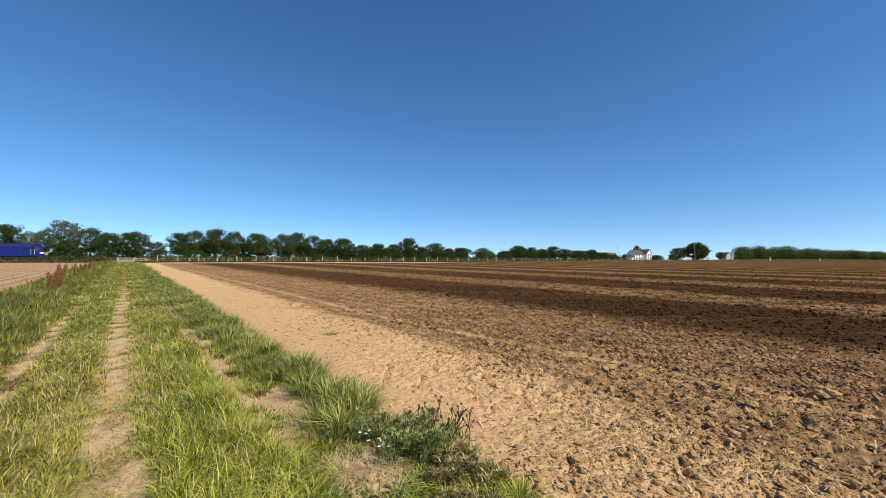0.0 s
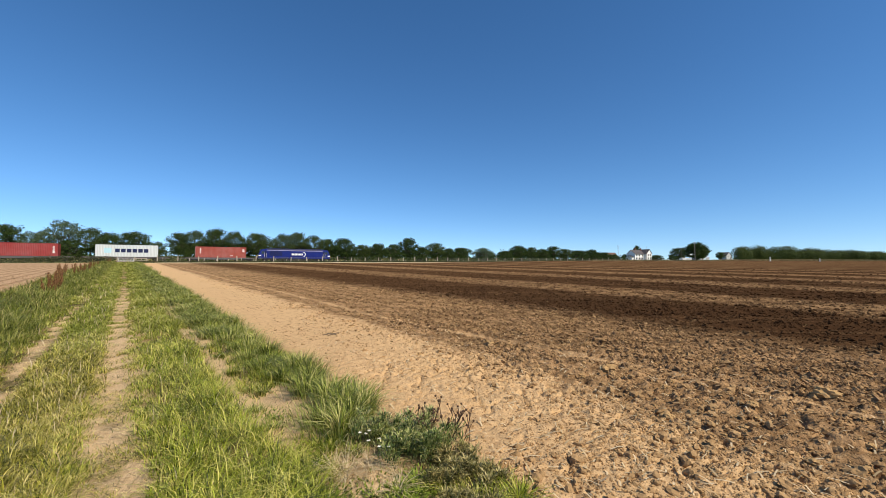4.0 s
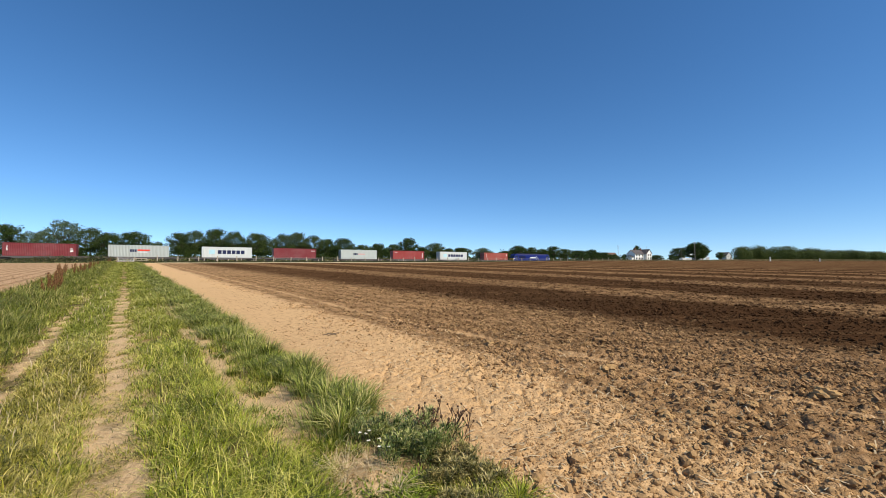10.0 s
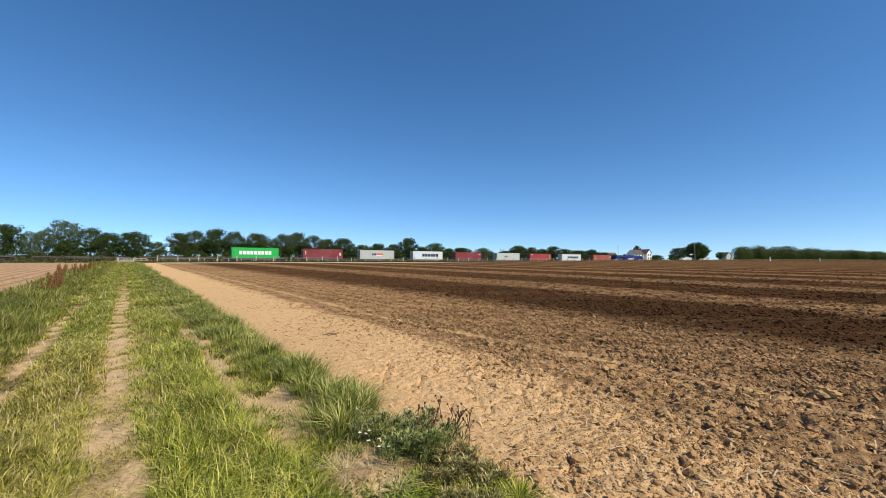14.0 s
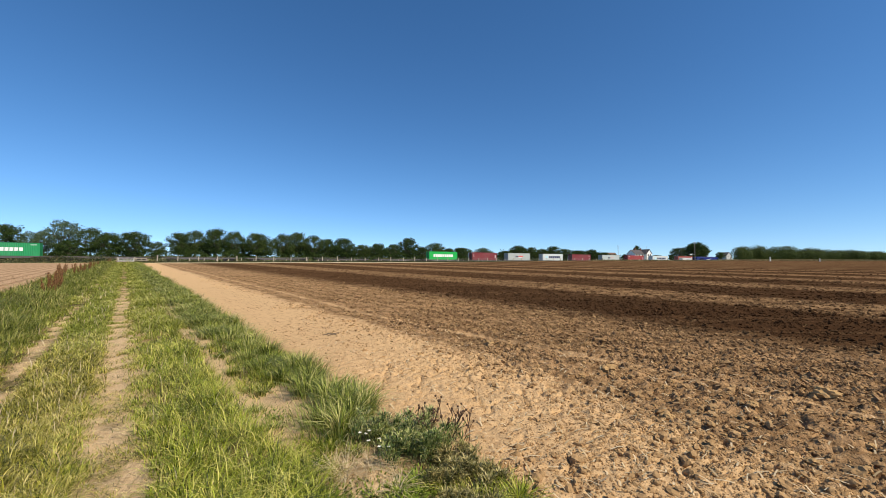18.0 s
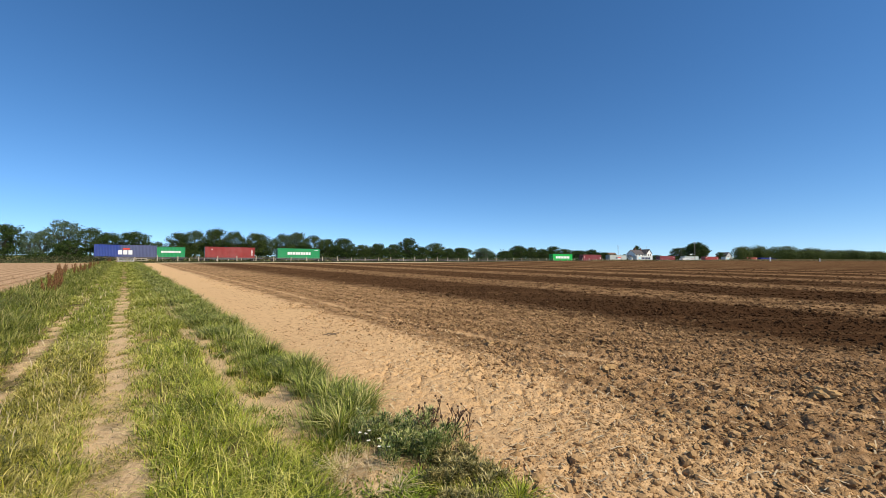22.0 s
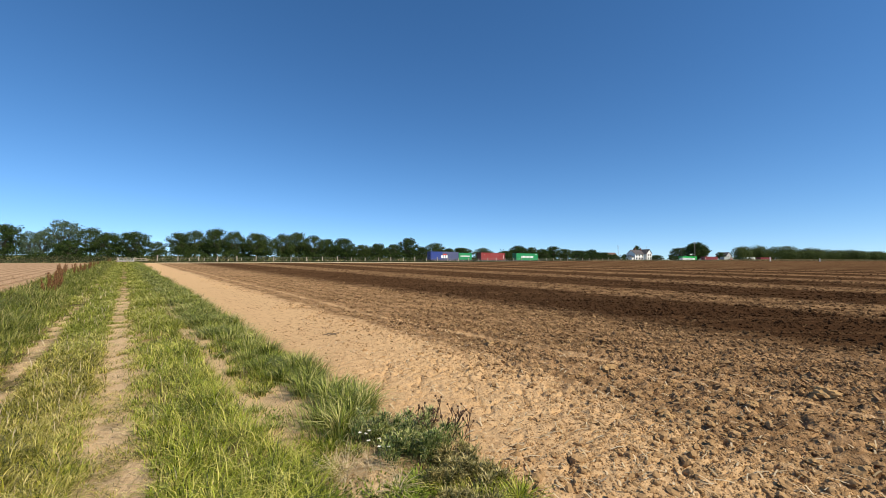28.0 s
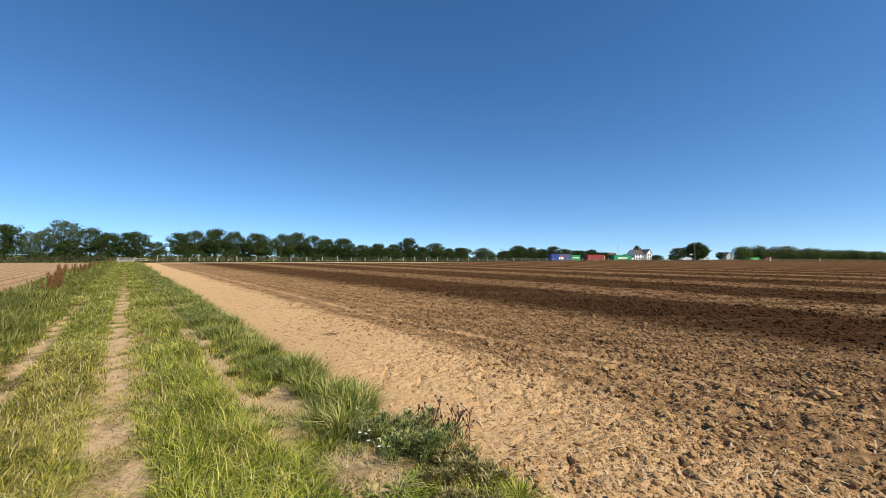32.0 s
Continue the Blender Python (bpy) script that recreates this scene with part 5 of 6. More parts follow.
    for i in range(9):
        x = -L + 8.0 + i * 1.15
        part("body_door", boxed(x, x + 1.08, -1.3, -1.27, 1.4, 2.95, bevel=0.01), BLUE, lo)
    for x, ln in ((-L + 4.3, 2.4), (-L + 7.4, 1.6), (-9.2, 2.2), (-6.0, 1.2)):
        part("roof_hatch", boxed(x, x + ln, -0.75, 0.75, 3.8, 3.95, bevel=0.04), BLUE_DARK, lo)
    part("exhaust", boxed(-9.9, -9.3, -0.3, 0.3, 3.8, 4.05, bevel=0.03), BLACK, lo)
    bm = bmesh.new()
    prism(bm, [(-7.4, 0.98), (-7.1, 0.32), (-13.9, 0.32), (-14.2, 0.98)][::-1], -1.2, 1.2)
    part("fuel_tank", bm, BLACK, lo)
    for x in (-4.4, -L + 4.4):
        bogie(lo, x, (-2.0, 0.0, 2.0), 0.53, 0.78, 2.7)
    # company name as plain bars and a crescent
    for mark, x0, x1, z0, z1, mm in letters(8, -11.9, -8.6, 1.95, 2.5, WHITE):
        part(mark, boxed(x0, x1, -1.33, -1.29, z0, z1), mm, lo)
    bm = bmesh.new()
    arc_o = [(-8.6 + 0.75 * math.sin(a), 2.25 + 0.75 * math.cos(a)) for a in np.linspace(0.15, 2.9, 12)]
    arc_i = [(-8.75 + 0.72 * math.sin(a), 2.25 + 0.62 * math.cos(a)) for a in np.linspace(2.9, 0.15, 12)]
    prism(bm, arc_o + arc_i, -1.33, -1.29)
    part("crescent", bm, WHITE, lo, "white crescent mark")
    return lo


def build_train():
    tall, low = 2.9, 2.59
    c40, c20 = 12.19, 6.06
    white_small = stack(1, -1.5, -0.4, tall - 0.75, tall - 0.5, WHITE)
    tall_bar = stack(5, -11.2, -10.85, 1.1, 2.5, WHITE)
    # front end of each load at mid-clip, along the line
    loads = [
        (406.28, box_container(RED_ORANGE, "faded orange-red steel freight container on a wagon", c40, tall, tall_bar + stack(3, -1.0, -0.4, 1.6, 2.4, WHITE) + stack(1, -3.9, -3.3, 0.45, 0.65, WHITE))),
        (385.87, box_container(WHITE_BOX, "white refrigerated container with dark blue lettering", c40, tall, letters(6, -8.5, -1.7, 1.05, 1.95, NAVY) + [("star_panel", -10.6, -9.2, 0.9, 2.1, CYAN_MARK)])),
        (367.06, box_container(RED, "crimson steel freight container with a small white mark", c40, tall, stack(1, -11.5, -10.6, 2.3, 2.6, WHITE) + stack(6, -0.9, -0.45, 0.7, 2.3, WHITE))),
        (348.98, box_container(PALE_BOX, "pale grey freight container with a small dark and red mark", c40, tall, letters(3, -8.1, -6.6, 1.2, 1.8, NAVY) + [("name_bar", -6.5, -4.2, 1.35, 1.7, PINK_MARK)])),
        (328.95, box_container(MAROON, "dull maroon steel freight container", c40, tall, white_small)),
        (311.01, box_container(WHITE_BOX, "white container with black lettering and a pale blue square", c40, tall, letters(6, -8.5, -1.7, 1.0, 2.0, NAVY) + [("star_panel", -10.6, -9.2, 0.9, 2.1, CYAN_MARK)])),
        (291.48, box_container(GREY_BOX, "blue-grey freight container with a navy and red mark", c40, tall, letters(3, -8.0, -6.6, 1.2, 1.85, NAVY) + [("name_bar", -6.5, -4.0, 1.45, 1.85, RED_MARK), ("name_bar", -6.5, -4.5, 1.1, 1.3, WHITE)])),
        (273.47, box_container(MAROON, "dark red freight container with white upright marks", c40, tall, stack(4, -11.6, -11.3, 1.2, 2.3, WHITE) + stack(3, -1.1, -0.5, 1.0, 1.9, WHITE))),
        (254.27, box_container(GREEN, "bright green freight container with bold white lettering", c40, tall, letters(9, -10.4, -1.8, 0.95, 1.95, WHITE))),
    ]
    loads += [
        (140.14, box_container(GREEN_DULL, "green freight container with white lettering on its side", c40, tall, letters(9, -9.4, -2.6, 1.05, 1.85, WHITE) + stack(1, -1.6, -0.5, 2.4, 2.6, WHITE))),
        (121.81, box_container(RED, "red freight container with small white marks", c40, tall, stack(6, -0.9, -0.5, 0.7, 2.2, WHITE) + stack(1, -10.7, -10.4, 2.1, 2.4, WHITE))),
        (105.12, box_container(GREEN_DULL, "short green freight container with a white name strip", c20, low, letters(9, -5.2, -0.9, 1.1, 1.6, WHITE))),
        (98.98, box_container(BLUE_BOX, "weathered blue freight container, greyer towards its front, with slanted white lettering", c40, tall, letters(3, -7.7, -4.7, 0.55, 1.6, WHITE) + [("swoosh", -6.8, -5.4, 1.75, 2.1, RED_MARK)])),
    ]
    first = build_flat(17.0)
    wagons = [(s - 6.095 + 8.5, None) for s, _ in loads[:11]]
    wagons += [(239.7 - 19.45 * i - 1.2, None) for i in range(5)]
    movers = [(430.43, build_loco(), 0.0, 21.4)]
    for i, (front, _) in enumerate(wagons):
        movers.append((front, first if i == 0 else copy_thing(first, Matrix()), 0.0, 17.0))
    movers.append((105.6, build_flat(19.0), 0.0, 19.0))
    for s, ob in loads:
        movers.append((s, ob, 1.09, 12.19))
    return movers


# ---- fence, gate, poles ----
def build_fence():
    fence = root("fence", Matrix(), "old wooden post and wire fence along the railway", "fence")
    bm = boxed(-0.1, 0.1, -0.1, 0.1, -0.3, 1.45, bevel=0.015)
    me = bpy.data.meshes.new("post")
    bm.to_mesh(me)
    bm.free()
    me.materials.append(POST_WOOD)
    rs = np.random.RandomState(90)
    spots = []
    s = 194.0
    while s < 400:
        spots.append(s)
        x, y, z = by_rail(s, -13 + rs.uniform(-0.15, 0.15))
        share("post", me, fence, pose(x, y, z, rs.uniform(-3, 3), rs.uniform(-3, 3), RAIL_TURN) @ Matrix.Diagonal((1, 1, rs.uniform(0.85, 1.1), 1)))
        s += 4.12 + rs.uniform(-0.25, 0.25)
    for h in (0.5, 0.85, 1.2):
        bm = bmesh.new()
        for a, b in zip(spots, spots[1:]):
            p, q = by_rail(a, -13), by_rail(b, -13)
            tube(bm, (p[0], p[1], p[2] + h), (q[0], q[1], q[2] + h), 0.012, 0.012, 4, False)
        part("wire", bm, WIRE, fence, "sagging fence wire")
    rail_fence = root("fence", Matrix(), "low concrete post fence beside the track", "fence")
    for s in np.arange(192, 395, 2.9):
        x, y, z = by_rail(s + rs.uniform(-0.3, 0.3), -5.2)
        share("post", me, rail_fence, pose(x, y, z, rs.uniform(-3, 3), rs.uniform(-3, 3), RAIL_TURN) @ Matrix.Diagonal((0.9, 0.9, rs.uniform(0.65, 0.95), 1)))


def build_gate():
    x, y, z = by_rail(188.3, -12.0)
    g = root("field_gate", pose(x, y, z, 0, 0, RAIL_TURN) @ Matrix.Diagonal((1, 1, 0.76, 1)), "white-grey tubular steel field gate across the farm track", "gate")
    bm = bmesh.new()
    for xx in (-1.35, 1.35):
        tube(bm, (xx, 0, 0.12), (xx, 0, 1.25), 0.035, 0.035, 8)
    part("gate_frame", bm, GALV, g)
    for h in (0.2, 0.45, 0.68, 0.93, 1.22):
        bm = bmesh.new()
        tube(bm, (-1.35, 0, h), (1.35, 0, h), 0.033, 0.033, 8)
        part("bar", bm, GALV, g)
    bm = bmesh.new()
    tube(bm, (-1.35, 0.01, 0.2), (0.3, 0.01, 1.22), 0.02, 0.02, 6)
    part("brace", bm, GALV, g)
    for xx, lab in ((-1.55, "gate hanging post"), (1.55, "gate clapping post")):
        px, py, pz = by_rail(188.3 + xx, -12.0)
        bm = bmesh.new()
        box(bm, -0.09, 0.09, -0.09, 0.09, -0.4, 1.15, 0.015)
        ob = part("gate_post", bm, POST_WOOD)
        ob.matrix_basis = pose(px, py, pz, 0, 0, RAIL_TURN)
        tagged(ob, "stout pale timber post beside the field gate", "post", "gate posts")
    # rails carrying the line of the gate on towards the crossing
    wing = root("wing_fence", pose(*by_rail(191.0, -11.6), 0, 0, RAIL_TURN - 6), "short pale post and rail fence beside the gate", "fence")
    for xx in (-0.95, 0.0, 0.95):
        part("post", boxed(xx - 0.06, xx + 0.06, -0.06, 0.06, -0.3, 0.92, bevel=0.01), POST_WOOD, wing)
    for h in (0.36, 0.72):
        part("rail", boxed(-1.05, 1.05, -0.09, -0.06, h, h + 0.12), POST_WOOD, wing)


def pole(x, y, height, radius, label, arms=1, lamp=False):
    z = float(plain(x, y))
    p = root("utility_pole", pose(x, y, z), label, "pole")
    bm = bmesh.new()
    tube(bm, (0, 0, -0.5), (0, 0, height), radius, radius * 0.7, 10)
    part("shaft", bm, POLE_WOOD, p)
    for k in range(arms):
        part("crossarm", boxed(-0.9, 0.9, -0.06, 0.06, height - 0.4 - k * 0.6, height - 0.28 - k * 0.6), POLE_WOOD, p)
    for xx in (-0.75, 0.0, 0.75):
        bm = bmesh.new()
        tube(bm, (xx, 0, height - 0.3), (xx, 0, height - 0.05), 0.05, 0.035, 6)
        part("insulator", bm, WHITE, p)
    if lamp:
        bm = bmesh.new()
        box(bm, -2.6, -1.6, -0.25, 0.25, height - 6.9, height - 6.3, 0.05)
        box(bm, -1.7, 0, -0.05, 0.05, height - 6.5, height - 6.4)
        part("sign_plate", bm, WHITE, p, "white box on a bracket")


def gabled(name, parent, x0, x1, y0, y1, eaves, ridge, wall, roof, along_x=True, over=0.35):
    """Walls as one block with gables, and two roof slabs."""
    bm = bmesh.new()
    if along_x:
        m = (y0 + y1) / 2
        pts = [(y0, 0), (y1, 0), (y1, eaves), (m, ridge), (y0, eaves)]
        a = [bm.verts.new((x0, p, z)) for p, z in pts]
        b = [bm.verts.new((x1, p, z)) for p, z in pts]
    else:
        m = (x0 + x1) / 2
        pts = [(x0, 0), (x1, 0), (x1, eaves), (m, ridge), (x0, eaves)]
        a = [bm.verts.new((p, y0, z)) for p, z in pts]
        b = [bm.verts.new((p, y1, z)) for p, z in pts]
    bm.faces.new(a), bm.faces.new(b[::-1])
    for i in range(5):
        bm.faces.new((a[i], b[i], b[(i + 1) % 5], a[(i + 1) % 5]))
    bmesh.ops.recalc_face_normals(bm, faces=bm.faces)
    w = part("wall", bm, wall, parent)
    lo, hi = (y0, y1) if along_x else (x0, x1)
    sl = (ridge - eaves) / ((hi - lo) / 2)
    for sgn in (-1, 1):
        bm = bmesh.new()
        e = lo - over if sgn < 0 else hi + over
        ze = eaves - over * sl
        quad = [(e, ze + 0.03), (m, ridge + 0.03), (m, ridge + 0.2), (e, ze + 0.2)]
        if along_x:
            A = [bm.verts.new((x0 - over, p, z)) for p, z in quad]
            B = [bm.verts.new((x1 + over, p, z)) for p, z in quad]
        else:
            A = [bm.verts.new((p, y0 - over, z)) for p, z in quad]
            B = [bm.verts.new((p, y1 + over, z)) for p, z in quad]
        bm.faces.new(A), bm.faces.new(B[::-1])
        for i in range(4):
            bm.faces.new((A[i], B[i], B[(i + 1) % 4], A[(i + 1) % 4]))
        bmesh.ops.recalc_face_normals(bm, faces=bm.faces)
        part("roof", bm, roof, parent)
    return w


def window(parent, x, z, wd, ht, y):
    w = part("window", boxed(x - wd / 2 - 0.08, x + wd / 2 + 0.08, y - 0.05, y + 0.03, z - 0.08, z + ht + 0.08), WHITE, parent)
    part("pane", boxed(x - wd / 2, x - 0.03, y - 0.07, y - 0.045, z, z + ht), GLASS, w)
    part("pane", boxed(x + 0.03, x + wd / 2, y - 0.07, y - 0.045, z, z + ht), GLASS, w)


def build_houses():
    # white house beyond the railway
    x, y = 141.0, 290.0
    h = root("house", pose(x, y, float(plain(x, y)), 0, 0, 26), "white rendered two-storey house with a dark slate roof", "house")
    gabled("main", h, -7.2, 2.2, 0, 7, 4.6, 7.4, RENDER_WHITE, ROOF)
    gabled("wing", h, 2.2, 7.4, -2.0, 7.6, 5.0, 7.9, RENDER_WHITE, ROOF, False)
    for xx in (-5.6, -2.9, 0.3):
        window(h, xx, 3.0, 1.2, 1.2, -0.01)
        window(h, xx, 0.8, 1.3, 1.3, -0.01)
    for xx in (3.7, 5.9):
        window(h, xx, 0.8, 1.2, 1.4, -2.01)
        window(h, xx, 3.2, 1.1, 1.3, -2.01)
    part("front_door", boxed(-1.7, -0.8, -0.08, 0.02, 0, 2.1), NAVY, h)
    for xx, yy in ((-3.0, 3.5), (2.6, 3.2)):
        c = part("chimney", boxed(xx - 0.4, xx + 0.4, yy - 0.35, yy + 0.35, 6.4, 8.9, bevel=0.03), BRICK, h)
        bm = bmesh.new()
        tube(bm, (xx, yy, 8.9), (xx, yy, 9.3), 0.14, 0.11, 8)
        part("chimney_pot", bm, BRICK, c)
    gabled("porch", h, -9.6, -7.2, 0.8, 6.0, 2.4, 3.6, RENDER_WHITE, ROOF)
    # smaller grey house
    x, y = 238.0, 341.0
    h = root("house", pose(x, y, float(plain(x, y)), 0, 0, 24), "small pale grey house with a slate roof", "house")
    gabled("main", h, -3.2, 3.2, 0, 6.5, 4.4, 7.0, RENDER_GREY, ROOF, False)
    window(h, -1.2, 2.9, 1.0, 1.1, -0.01)
    window(h, 1.3, 0.9, 1.1, 1.2, -0.01)
    gabled("annexe", h, 3.2, 6.4, 1.0, 5.0, 2.3, 3.4, RENDER_WHITE, ROOF)
    # low barn with a pale roof
    x, y = 225.0, 352.0
    h = root("barn", pose(x, y, float(plain(x, y)), 0, 0, 20), "low barn with a pale blue-grey roof", "barn")
    gabled("main", h, -5.5, 5.5, 0, 8, 2.8, 5.2, RENDER_GREY, SHED_STEEL)
    part("door", boxed(-1.5, 1.5, -0.08, 0.02, 0, 2.5), SHED_STEEL, h)
    # white shed by the crossing
    x, y = 126.6, 212.0
    h = root("shed", pose(x, y, float(plain(x, y)), 0, 0, 14), "low white shed beside the utility pole", "shed")
    gabled("main", h, -2.9, 2.9, 0, 2.6, 2.0, 2.5, RENDER_WHITE, RENDER_GREY, over=0.15)
    part("door", boxed(-0.6, 0.5, -0.06, 0.02, 0, 2.0), GALV, h)
    # low brown roofed house partly hidden by the trees
    x, y = 121.5, 291.0
    h = root("cottage", pose(x, y, float(plain(x, y)), 0, 0, 20), "small pale cottage with a brown tiled roof", "house")
    gabled("main", h, -3.4, 3.4, 0, 6, 2.6, 5.4, RENDER_GREY, ROOF_BROWN)
    window(h, -1.5, 1.0, 1.1, 1.1, -0.01)
    window(h, 1.6, 1.0, 1.1, 1.1, -0.01)
    pole(130.4, 212, 10.6, 0.16, "tall wooden utility pole with a crossarm", 1, True)
    pole(111.2, 260, 9.6, 0.16, "dark wooden utility pole beyond the railway", 1)
    pole(141.5, 285, 10.2, 0.12, "thin wooden pole beside the white house", 0)
    pole(165.6, 284, 9.5, 0.1, "thin wooden pole in front of a tree", 0)


# ---- plants that stand out ----
def build_docks():
    """Rust-red seeding docks on the verge."""
    rs = np.random.RandomState(120)
    bm = bmesh.new()
    for k in range(5):
        lean = Vector((rs.uniform(-0.24, 0.24), rs.uniform(-0.16, 0.16), 0))
        top = Vector((0, 0, rs.uniform(0.62, 0.95))) + lean
        tube(bm, (0, 0, 0), tuple(top), 0.01, 0.005, 5)
        for i in range(26):
            f = rs.uniform(0.45, 1.0)
            c = top * f + Vector(rs.normal(size=3) * 0.018)
            r = rs.uniform(0.01, 0.026)
            bmesh.ops.create_icosphere(bm, subdivisions=1, radius=r, matrix=Matrix.Translation(c) @ Matrix.Diagonal((1, 1, 1.5, 1)))
    plant = root("dock_plant", Matrix(), "rust-red seeding dock on the grass verge", "weed", "docks on the verge")
    part("seed_stalk", bm, DOCK, plant)
    bm = bmesh.new()
    for i in range(7):
        a = i * 0.9
        d = Vector((math.cos(a), math.sin(a), 0))
        n = Vector((-d.y, d.x, 0)) * 0.045
        p0, p1, p2 = Vector((0, 0, 0.02)), d * 0.14 + Vector((0, 0, 0.16)), d * 0.3 + Vector((0, 0, 0.1))
        q = [bm.verts.new(v) for v in (p0, p1 - n, p2, p1 + n)]
        bm.faces.new(q)
    part("leaves", bm, GRASS_DARK, plant)
    spots = [(22.8, -2.45), (23.4, -2.3), (24.2, -2.2), (24.8, -2.35), (35.5, -3.3), (36.8, -3.4), (38.5, -3.3), (41, -2.95), (43, -2.8), (44.5, -2.65), (47, -2.8), (51, -2.7), (54, -2.8), (62, -2.9), (71, -2.9), (100, -2.5), (102, -2.3)]
    for i, (v, w) in enumerate(spots):
        x, y = by_track(v, w)
        m = pose(x, y, float(ground_z(x, y)) - 0.02, 0, 0, rs.uniform(0, 360)) @ Matrix.Diagonal((1, 1, rs.uniform(0.8, 1.25), 1))
        if i == 0:
            plant.matrix_basis = m
        else:
            sc = plant.scale
            copy_thing(plant, m @ Matrix.Diagonal((1 / sc[0], 1 / sc[1], 1 / sc[2], 1)))


def build_weed_clump():
    """The thistle clump at the edge of the track, with dead heads and small white flowers."""
    rs = np.random.RandomState(130)
    cx, cy = by_track(2.95, 2.3)
    # bushy sprays: upright leafy stems thick with short narrow leaves, withered on the near side
    for mat, name, lab, n, vlo, vhi, up in ((THISTLE, "thistle_clump", "dark green thistle clump at the edge of the field", 40, 2.8, 3.62, 0.25), (WITHERED, "withered_weeds", "withered brownish weeds at the foot of the thistles", 26, 2.0, 2.78, 0.13)):
        X, Y, Z, H, A = [], [], [], [], []
        for k in range(n):
            v = rs.uniform(vlo, vhi)
            w = 2.1 - 0.1 * (v - 2.9) + rs.normal() * 0.17 if mat is THISTLE else 1.86 + 0.42 * (v - 2.0) + rs.normal() * 0.13
            px, py = by_track(v, w)
            tall = up * rs.uniform(0.55, 1.1)
            lean = rs.normal(size=2) * 0.3
            m = int(rs.uniform(150, 230))
            f = rs.rand(m) ** 0.8
            q = np.abs(rs.normal(size=m)) * 0.055 * (1.2 - 0.5 * f)
            t = rs.uniform(0, 6.2832, m)
            X.append(px + lean[0] * tall * f + np.cos(t) * q)
            Y.append(py + lean[1] * tall * f + np.sin(t) * q)
            Z.append(tall * f)
            H.append(rs.uniform(0.025, 0.075, m) * (1.15 - 0.4 * f))
            A.append(t + rs.normal(size=m) * 0.4)
        x, y, z, h, a = (np.concatenate(q) for q in (X, Y, Z, H, A))
        blades(name, x, y, h, rs.uniform(0.006, 0.013, len(x)), 1.1, mat, lab, "weed", 131, 0, ground_z(x, y) + z, a)
    stalks = root("dead_thistle", pose(cx, cy, float(ground_z(cx, cy))), "dry brown thistle stalks with dark seed heads", "weed")
    for k in range(17):
        b = Vector((rs.uniform(-0.42, 0.22), rs.uniform(-0.1, 0.4), 0))
        t = b + Vector((rs.uniform(-0.1, 0.16), rs.uniform(-0.1, 0.1), rs.uniform(0.2, 0.32)))
        bm = bmesh.new()
        mid = b.lerp(t, 0.5) + Vector((rs.uniform(-0.03, 0.03), rs.uniform(-0.03, 0.03), 0))
        tube(bm, tuple(b), tuple(mid), 0.0042, 0.0035, 5)
        tube(bm, tuple(mid), tuple(t), 0.0035, 0.0025, 5)
        for q in range(2):
            m = mid.lerp(t, rs.uniform(0.0, 0.7))
            e = m + Vector((rs.uniform(-0.1, 0.1), rs.uniform(-0.06, 0.06), rs.uniform(0.05, 0.12)))
            tube(bm, tuple(m), tuple(e), 0.0035, 0.0025, 4)
            bmesh.ops.create_icosphere(bm, subdivisions=1, radius=0.012, matrix=Matrix.Translation(e))
        bmesh.ops.create_icosphere(bm, subdivisions=1, radius=rs.uniform(0.009, 0.015), matrix=Matrix.Translation(t) @ Matrix.Diagonal((1, 0.8, 1.4, 1)))
        part("stalk", bm, SEED_HEAD, stalks)
    fx, fy = by_track(3.12, 1.66)
    fl = root("white_flower", pose(fx, fy, float(ground_z(fx, fy))), "small white wild flowers among the grass", "flower")
    for k in range(8):
        p = Vector((rs.uniform(-0.14, 0.16), rs.uniform(-0.1, 0.3), rs.uniform(0.08, 0.24)))
        bm = bmesh.new()
        tube(bm, (p.x * 0.8, p.y * 0.8, 0), tuple(p), 0.0016, 0.0012, 4)
        st = part("stem", bm, LOW_WEED, fl)
        bm = bmesh.new()
        for i in range(6):
            t = i * 1.047
            d = Vector((math.cos(t), math.sin(t), 0.25)) * rs.uniform(0.014, 0.024)
            s = Vector((-math.sin(t), math.cos(t), 0)) * 0.007
            bm.faces.new([bm.verts.new(p + v) for v in (Vector((0, 0, 0)), d * 0.6 - s, d, d * 0.6 + s)])
        bmesh.ops.create_icosphere(bm, subdivisions=1, radius=0.006, matrix=Matrix.Translation(p))
        part("bloom", bm, PETAL, st)


build_ground()
build_railway()
MOVERS = build_train()
build_trees()
build_hedges()
build_houses()
build_fence()
build_gate()
clods("soil_clods", 8000, 71, 0.007, 0.04, 3.0, 10.0, 2.9, 8.5, CLOD_SOIL, "angular lumps of dry soil on the worked ground", True, skew=8)
clods("soil_crumbs", 42000, 72, 0.0045, 0.018, 2.3, 10.0, 2.7, 25, CLOD_SOIL, "small pale crumbs of dry soil by the track")
# dark crumbs stand in for the grain of shadows between lumps
clods("soil_crumbs", 17000, 81, 0.006, 0.022, 3.9, 10.5, 2.8, 24, DARK_CLOD, "moist brown crumbs of soil among dry lumps, shadow grain put into colour")
clods("soil_crumbs", 30000, 75, 0.012, 0.05, 9.0, 60.0, 7.0, 45, SOIL, "small crumbs of soil strewn over the field")
clods("soil_clods", 170, 83, 0.009, 0.04, 1.9, 3.7, 2.95, 3.75, CLOD_SOIL, "crumbling crust of dry soil beside the thistles", True, (0.08, 0.55), 5)
build_big_clods()
build_clods()
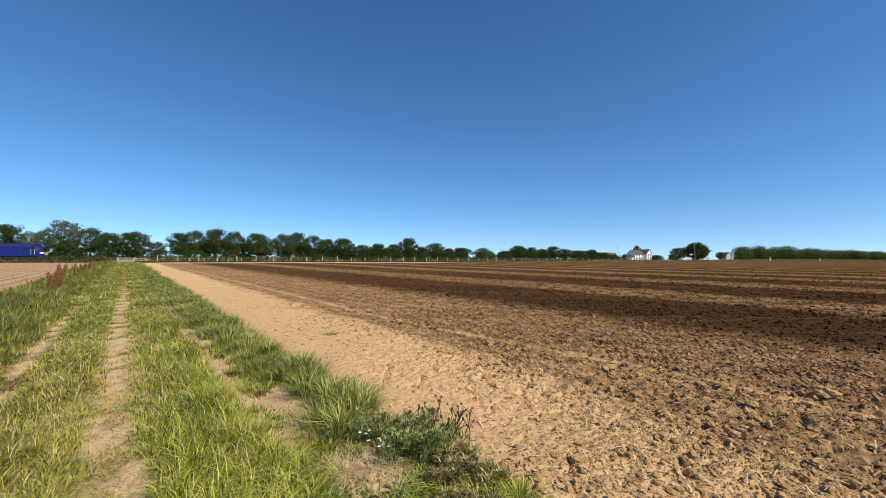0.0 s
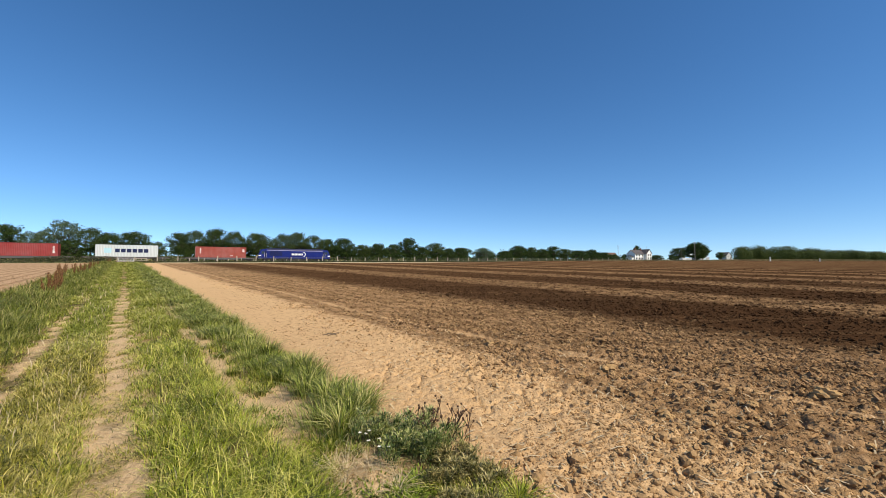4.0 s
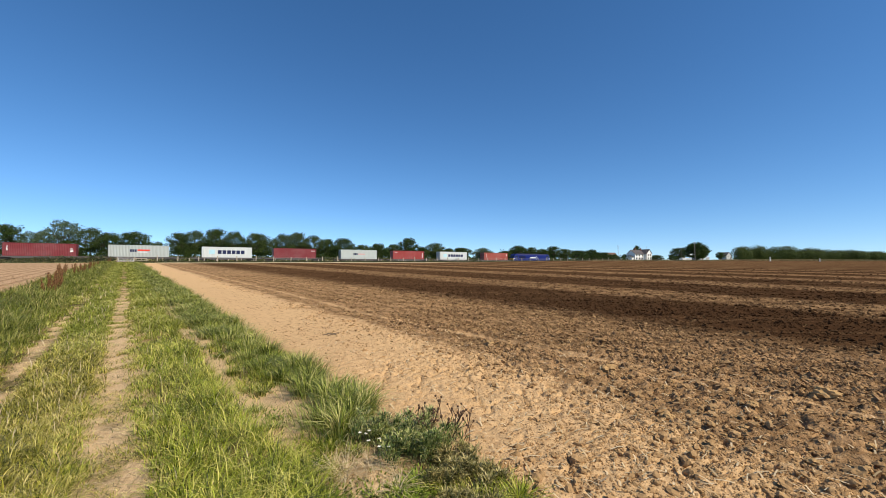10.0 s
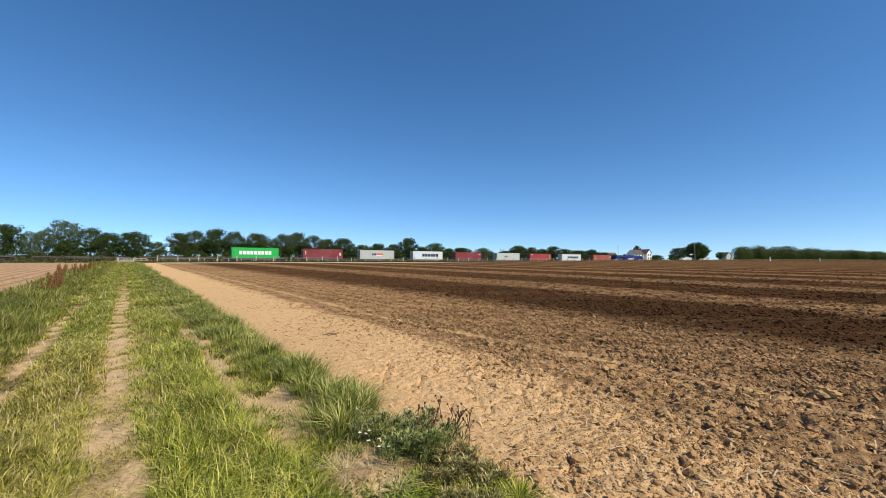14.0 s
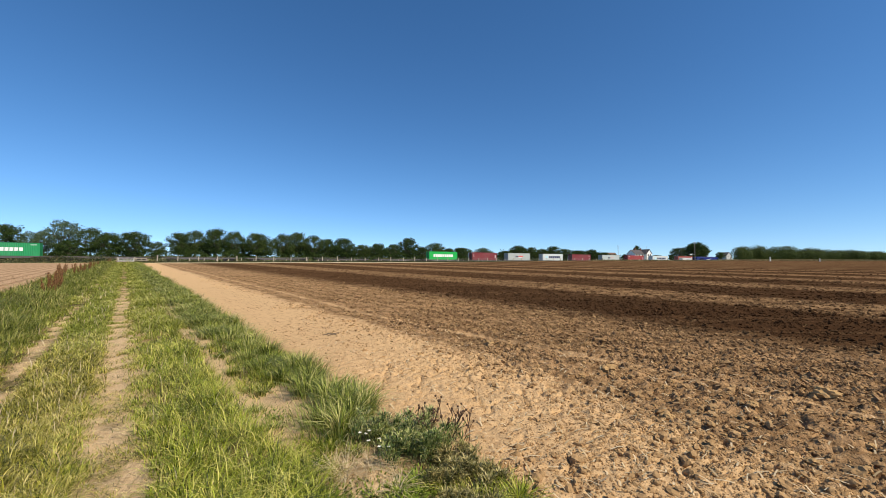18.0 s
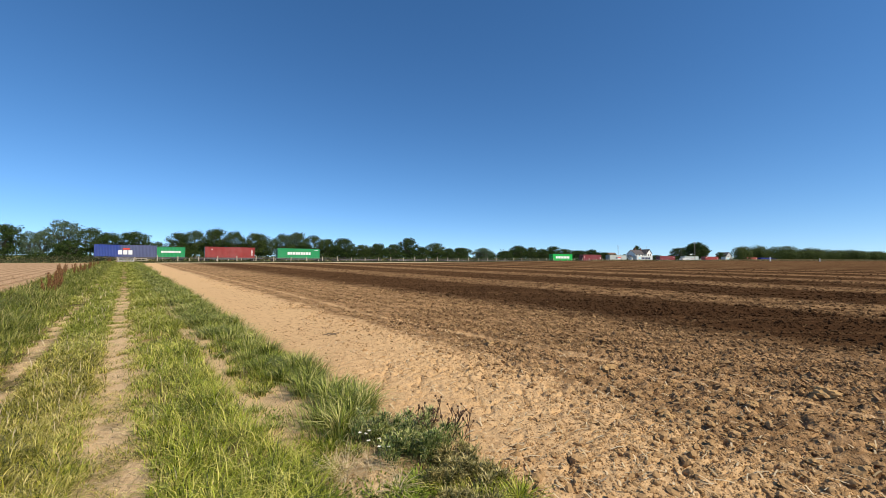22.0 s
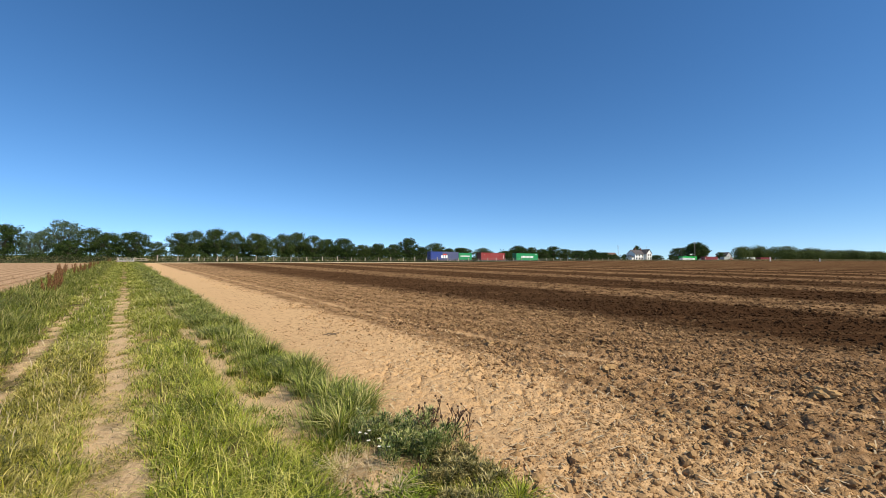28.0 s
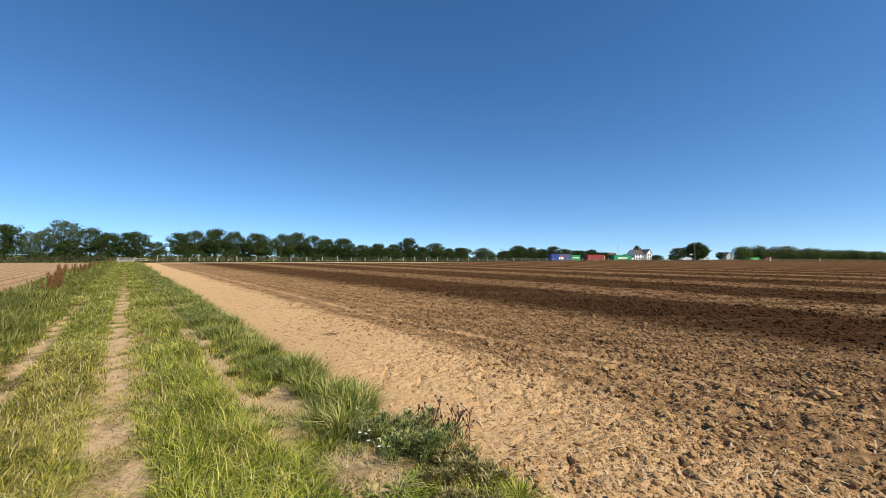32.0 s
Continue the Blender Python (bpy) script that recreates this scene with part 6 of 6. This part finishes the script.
clods("soil_clods", 16000, 77, 0.008, 0.04, 4.2, 11.0, 8.0, 45, CLOD_SOIL, "pale lumps of dry soil in the worked strip", skew=5)
clods("soil_clods", 34000, 76, 0.009, 0.046, 4.1, 11.0, 7.0, 40, SOIL, "brown lumps of crumbled soil in the worked strip", skew=3)
clods("soil_crumbs", 7000, 78, 0.016, 0.045, -30.0, -3.9, 12.0, 50, SOIL, "lumps of soil on the field beyond the verge")
clods("soil_crumbs", 11000, 73, 0.02, 0.06, 9.0, 90.0, 14.0, 90, SOIL, "dark and pale crumbs of soil further out on the field")
clods("soil_crumbs", 4000, 79, 0.009, 0.03, 3.0, 11.0, 2.5, 16, CLOD_SOIL, "lumps of dry soil on the field beside the viewer", False, (0.86, 2.9))
clods("pale_stones", 1800, 74, 0.008, 0.02, 7.0, 75.0, 7.0, 75, CLOD, "pale stones and dry lumps showing on the dark soil")
build_grass()
build_straw()
build_markers()
build_docks()
build_weed_clump()


def build_fly():
    """A small dark fly that crosses close to the viewer once."""
    fly = root("fly", Matrix(), "tiny dark fly flying over the field edge", "insect")
    for name, x, r, long in (("head", 0.0024, 0.0007, 1.0), ("thorax", 0.0011, 0.001, 1.1), ("abdomen", -0.0011, 0.0011, 1.6)):
        bm = bmesh.new()
        bmesh.ops.create_icosphere(bm, subdivisions=2, radius=r, matrix=Matrix.Translation((x, 0, 0)) @ Matrix.Diagonal((long, 1, 0.95, 1)))
        part(name, bm, BLACK, fly)
    for side in (-1, 1):
        bm = bmesh.new()
        pts = [(0.0013, 0.0007), (0.0018, 0.0023), (0.0008, 0.0034), (-0.0007, 0.0031), (-0.0003, 0.0013)]
        top = [bm.verts.new((x, side * y, 0.0011 + 0.2 * y)) for x, y in pts]
        low = [bm.verts.new((x, side * y, 0.001 + 0.2 * y)) for x, y in pts]
        bm.faces.new(top), bm.faces.new(low[::-1])
        for i in range(5):
            bm.faces.new((top[i], low[i], low[(i + 1) % 5], top[(i + 1) % 5]))
        bmesh.ops.recalc_face_normals(bm, faces=bm.faces)
        part("wing", bm, WING, fly, "smoky translucent wing")
    return fly


FLY = build_fly()


# ---- the train's run ----
def run(t):
    q = t - 16.0
    return 15.824 * q - 0.016975 * q * q


def motions():
    for front, ob, up, length in MOVERS:
        rows = []
        for t in range(0, 33, 2):
            s = front + run(t)
            x, y, _ = by_rail(s, LINE_OFF)
            rows.append((float(t), pose(x, y, RAIL_Z + up, 0, 0, rail_turn(s, length))))
        walk(ob, rows)
    # the fly rests on the soil, flies past the viewer's right shoulder and settles behind
    far, home = (2.4, 15.0), (6.0, -7.0)
    flight = [(0.0, (*far, float(ground_z(*far)) + 0.01)), (18.9, (*far, float(ground_z(*far)) + 0.01)), (19.4, (1.45, 11.5, 3.6)), (19.6, (0.97, 6.9, 3.58)), (19.7, (0.76, 4.4, 2.98)),
              (19.8, (0.69, 2.65, 2.66)), (19.9, (0.72, 1.58, 2.42)), (20.0, (0.85, 0.93, 2.21)), (20.1, (1.1, 0.35, 2.1)), (20.6, (3.2, -3.0, 1.5)), (21.2, (*home, float(ground_z(*home)) + 0.01)), (32.0, (*home, float(ground_z(*home)) + 0.01))]
    walk(FLY, [(t, pose(*p, 0, 0, -72)) for t, p in flight])


motions()
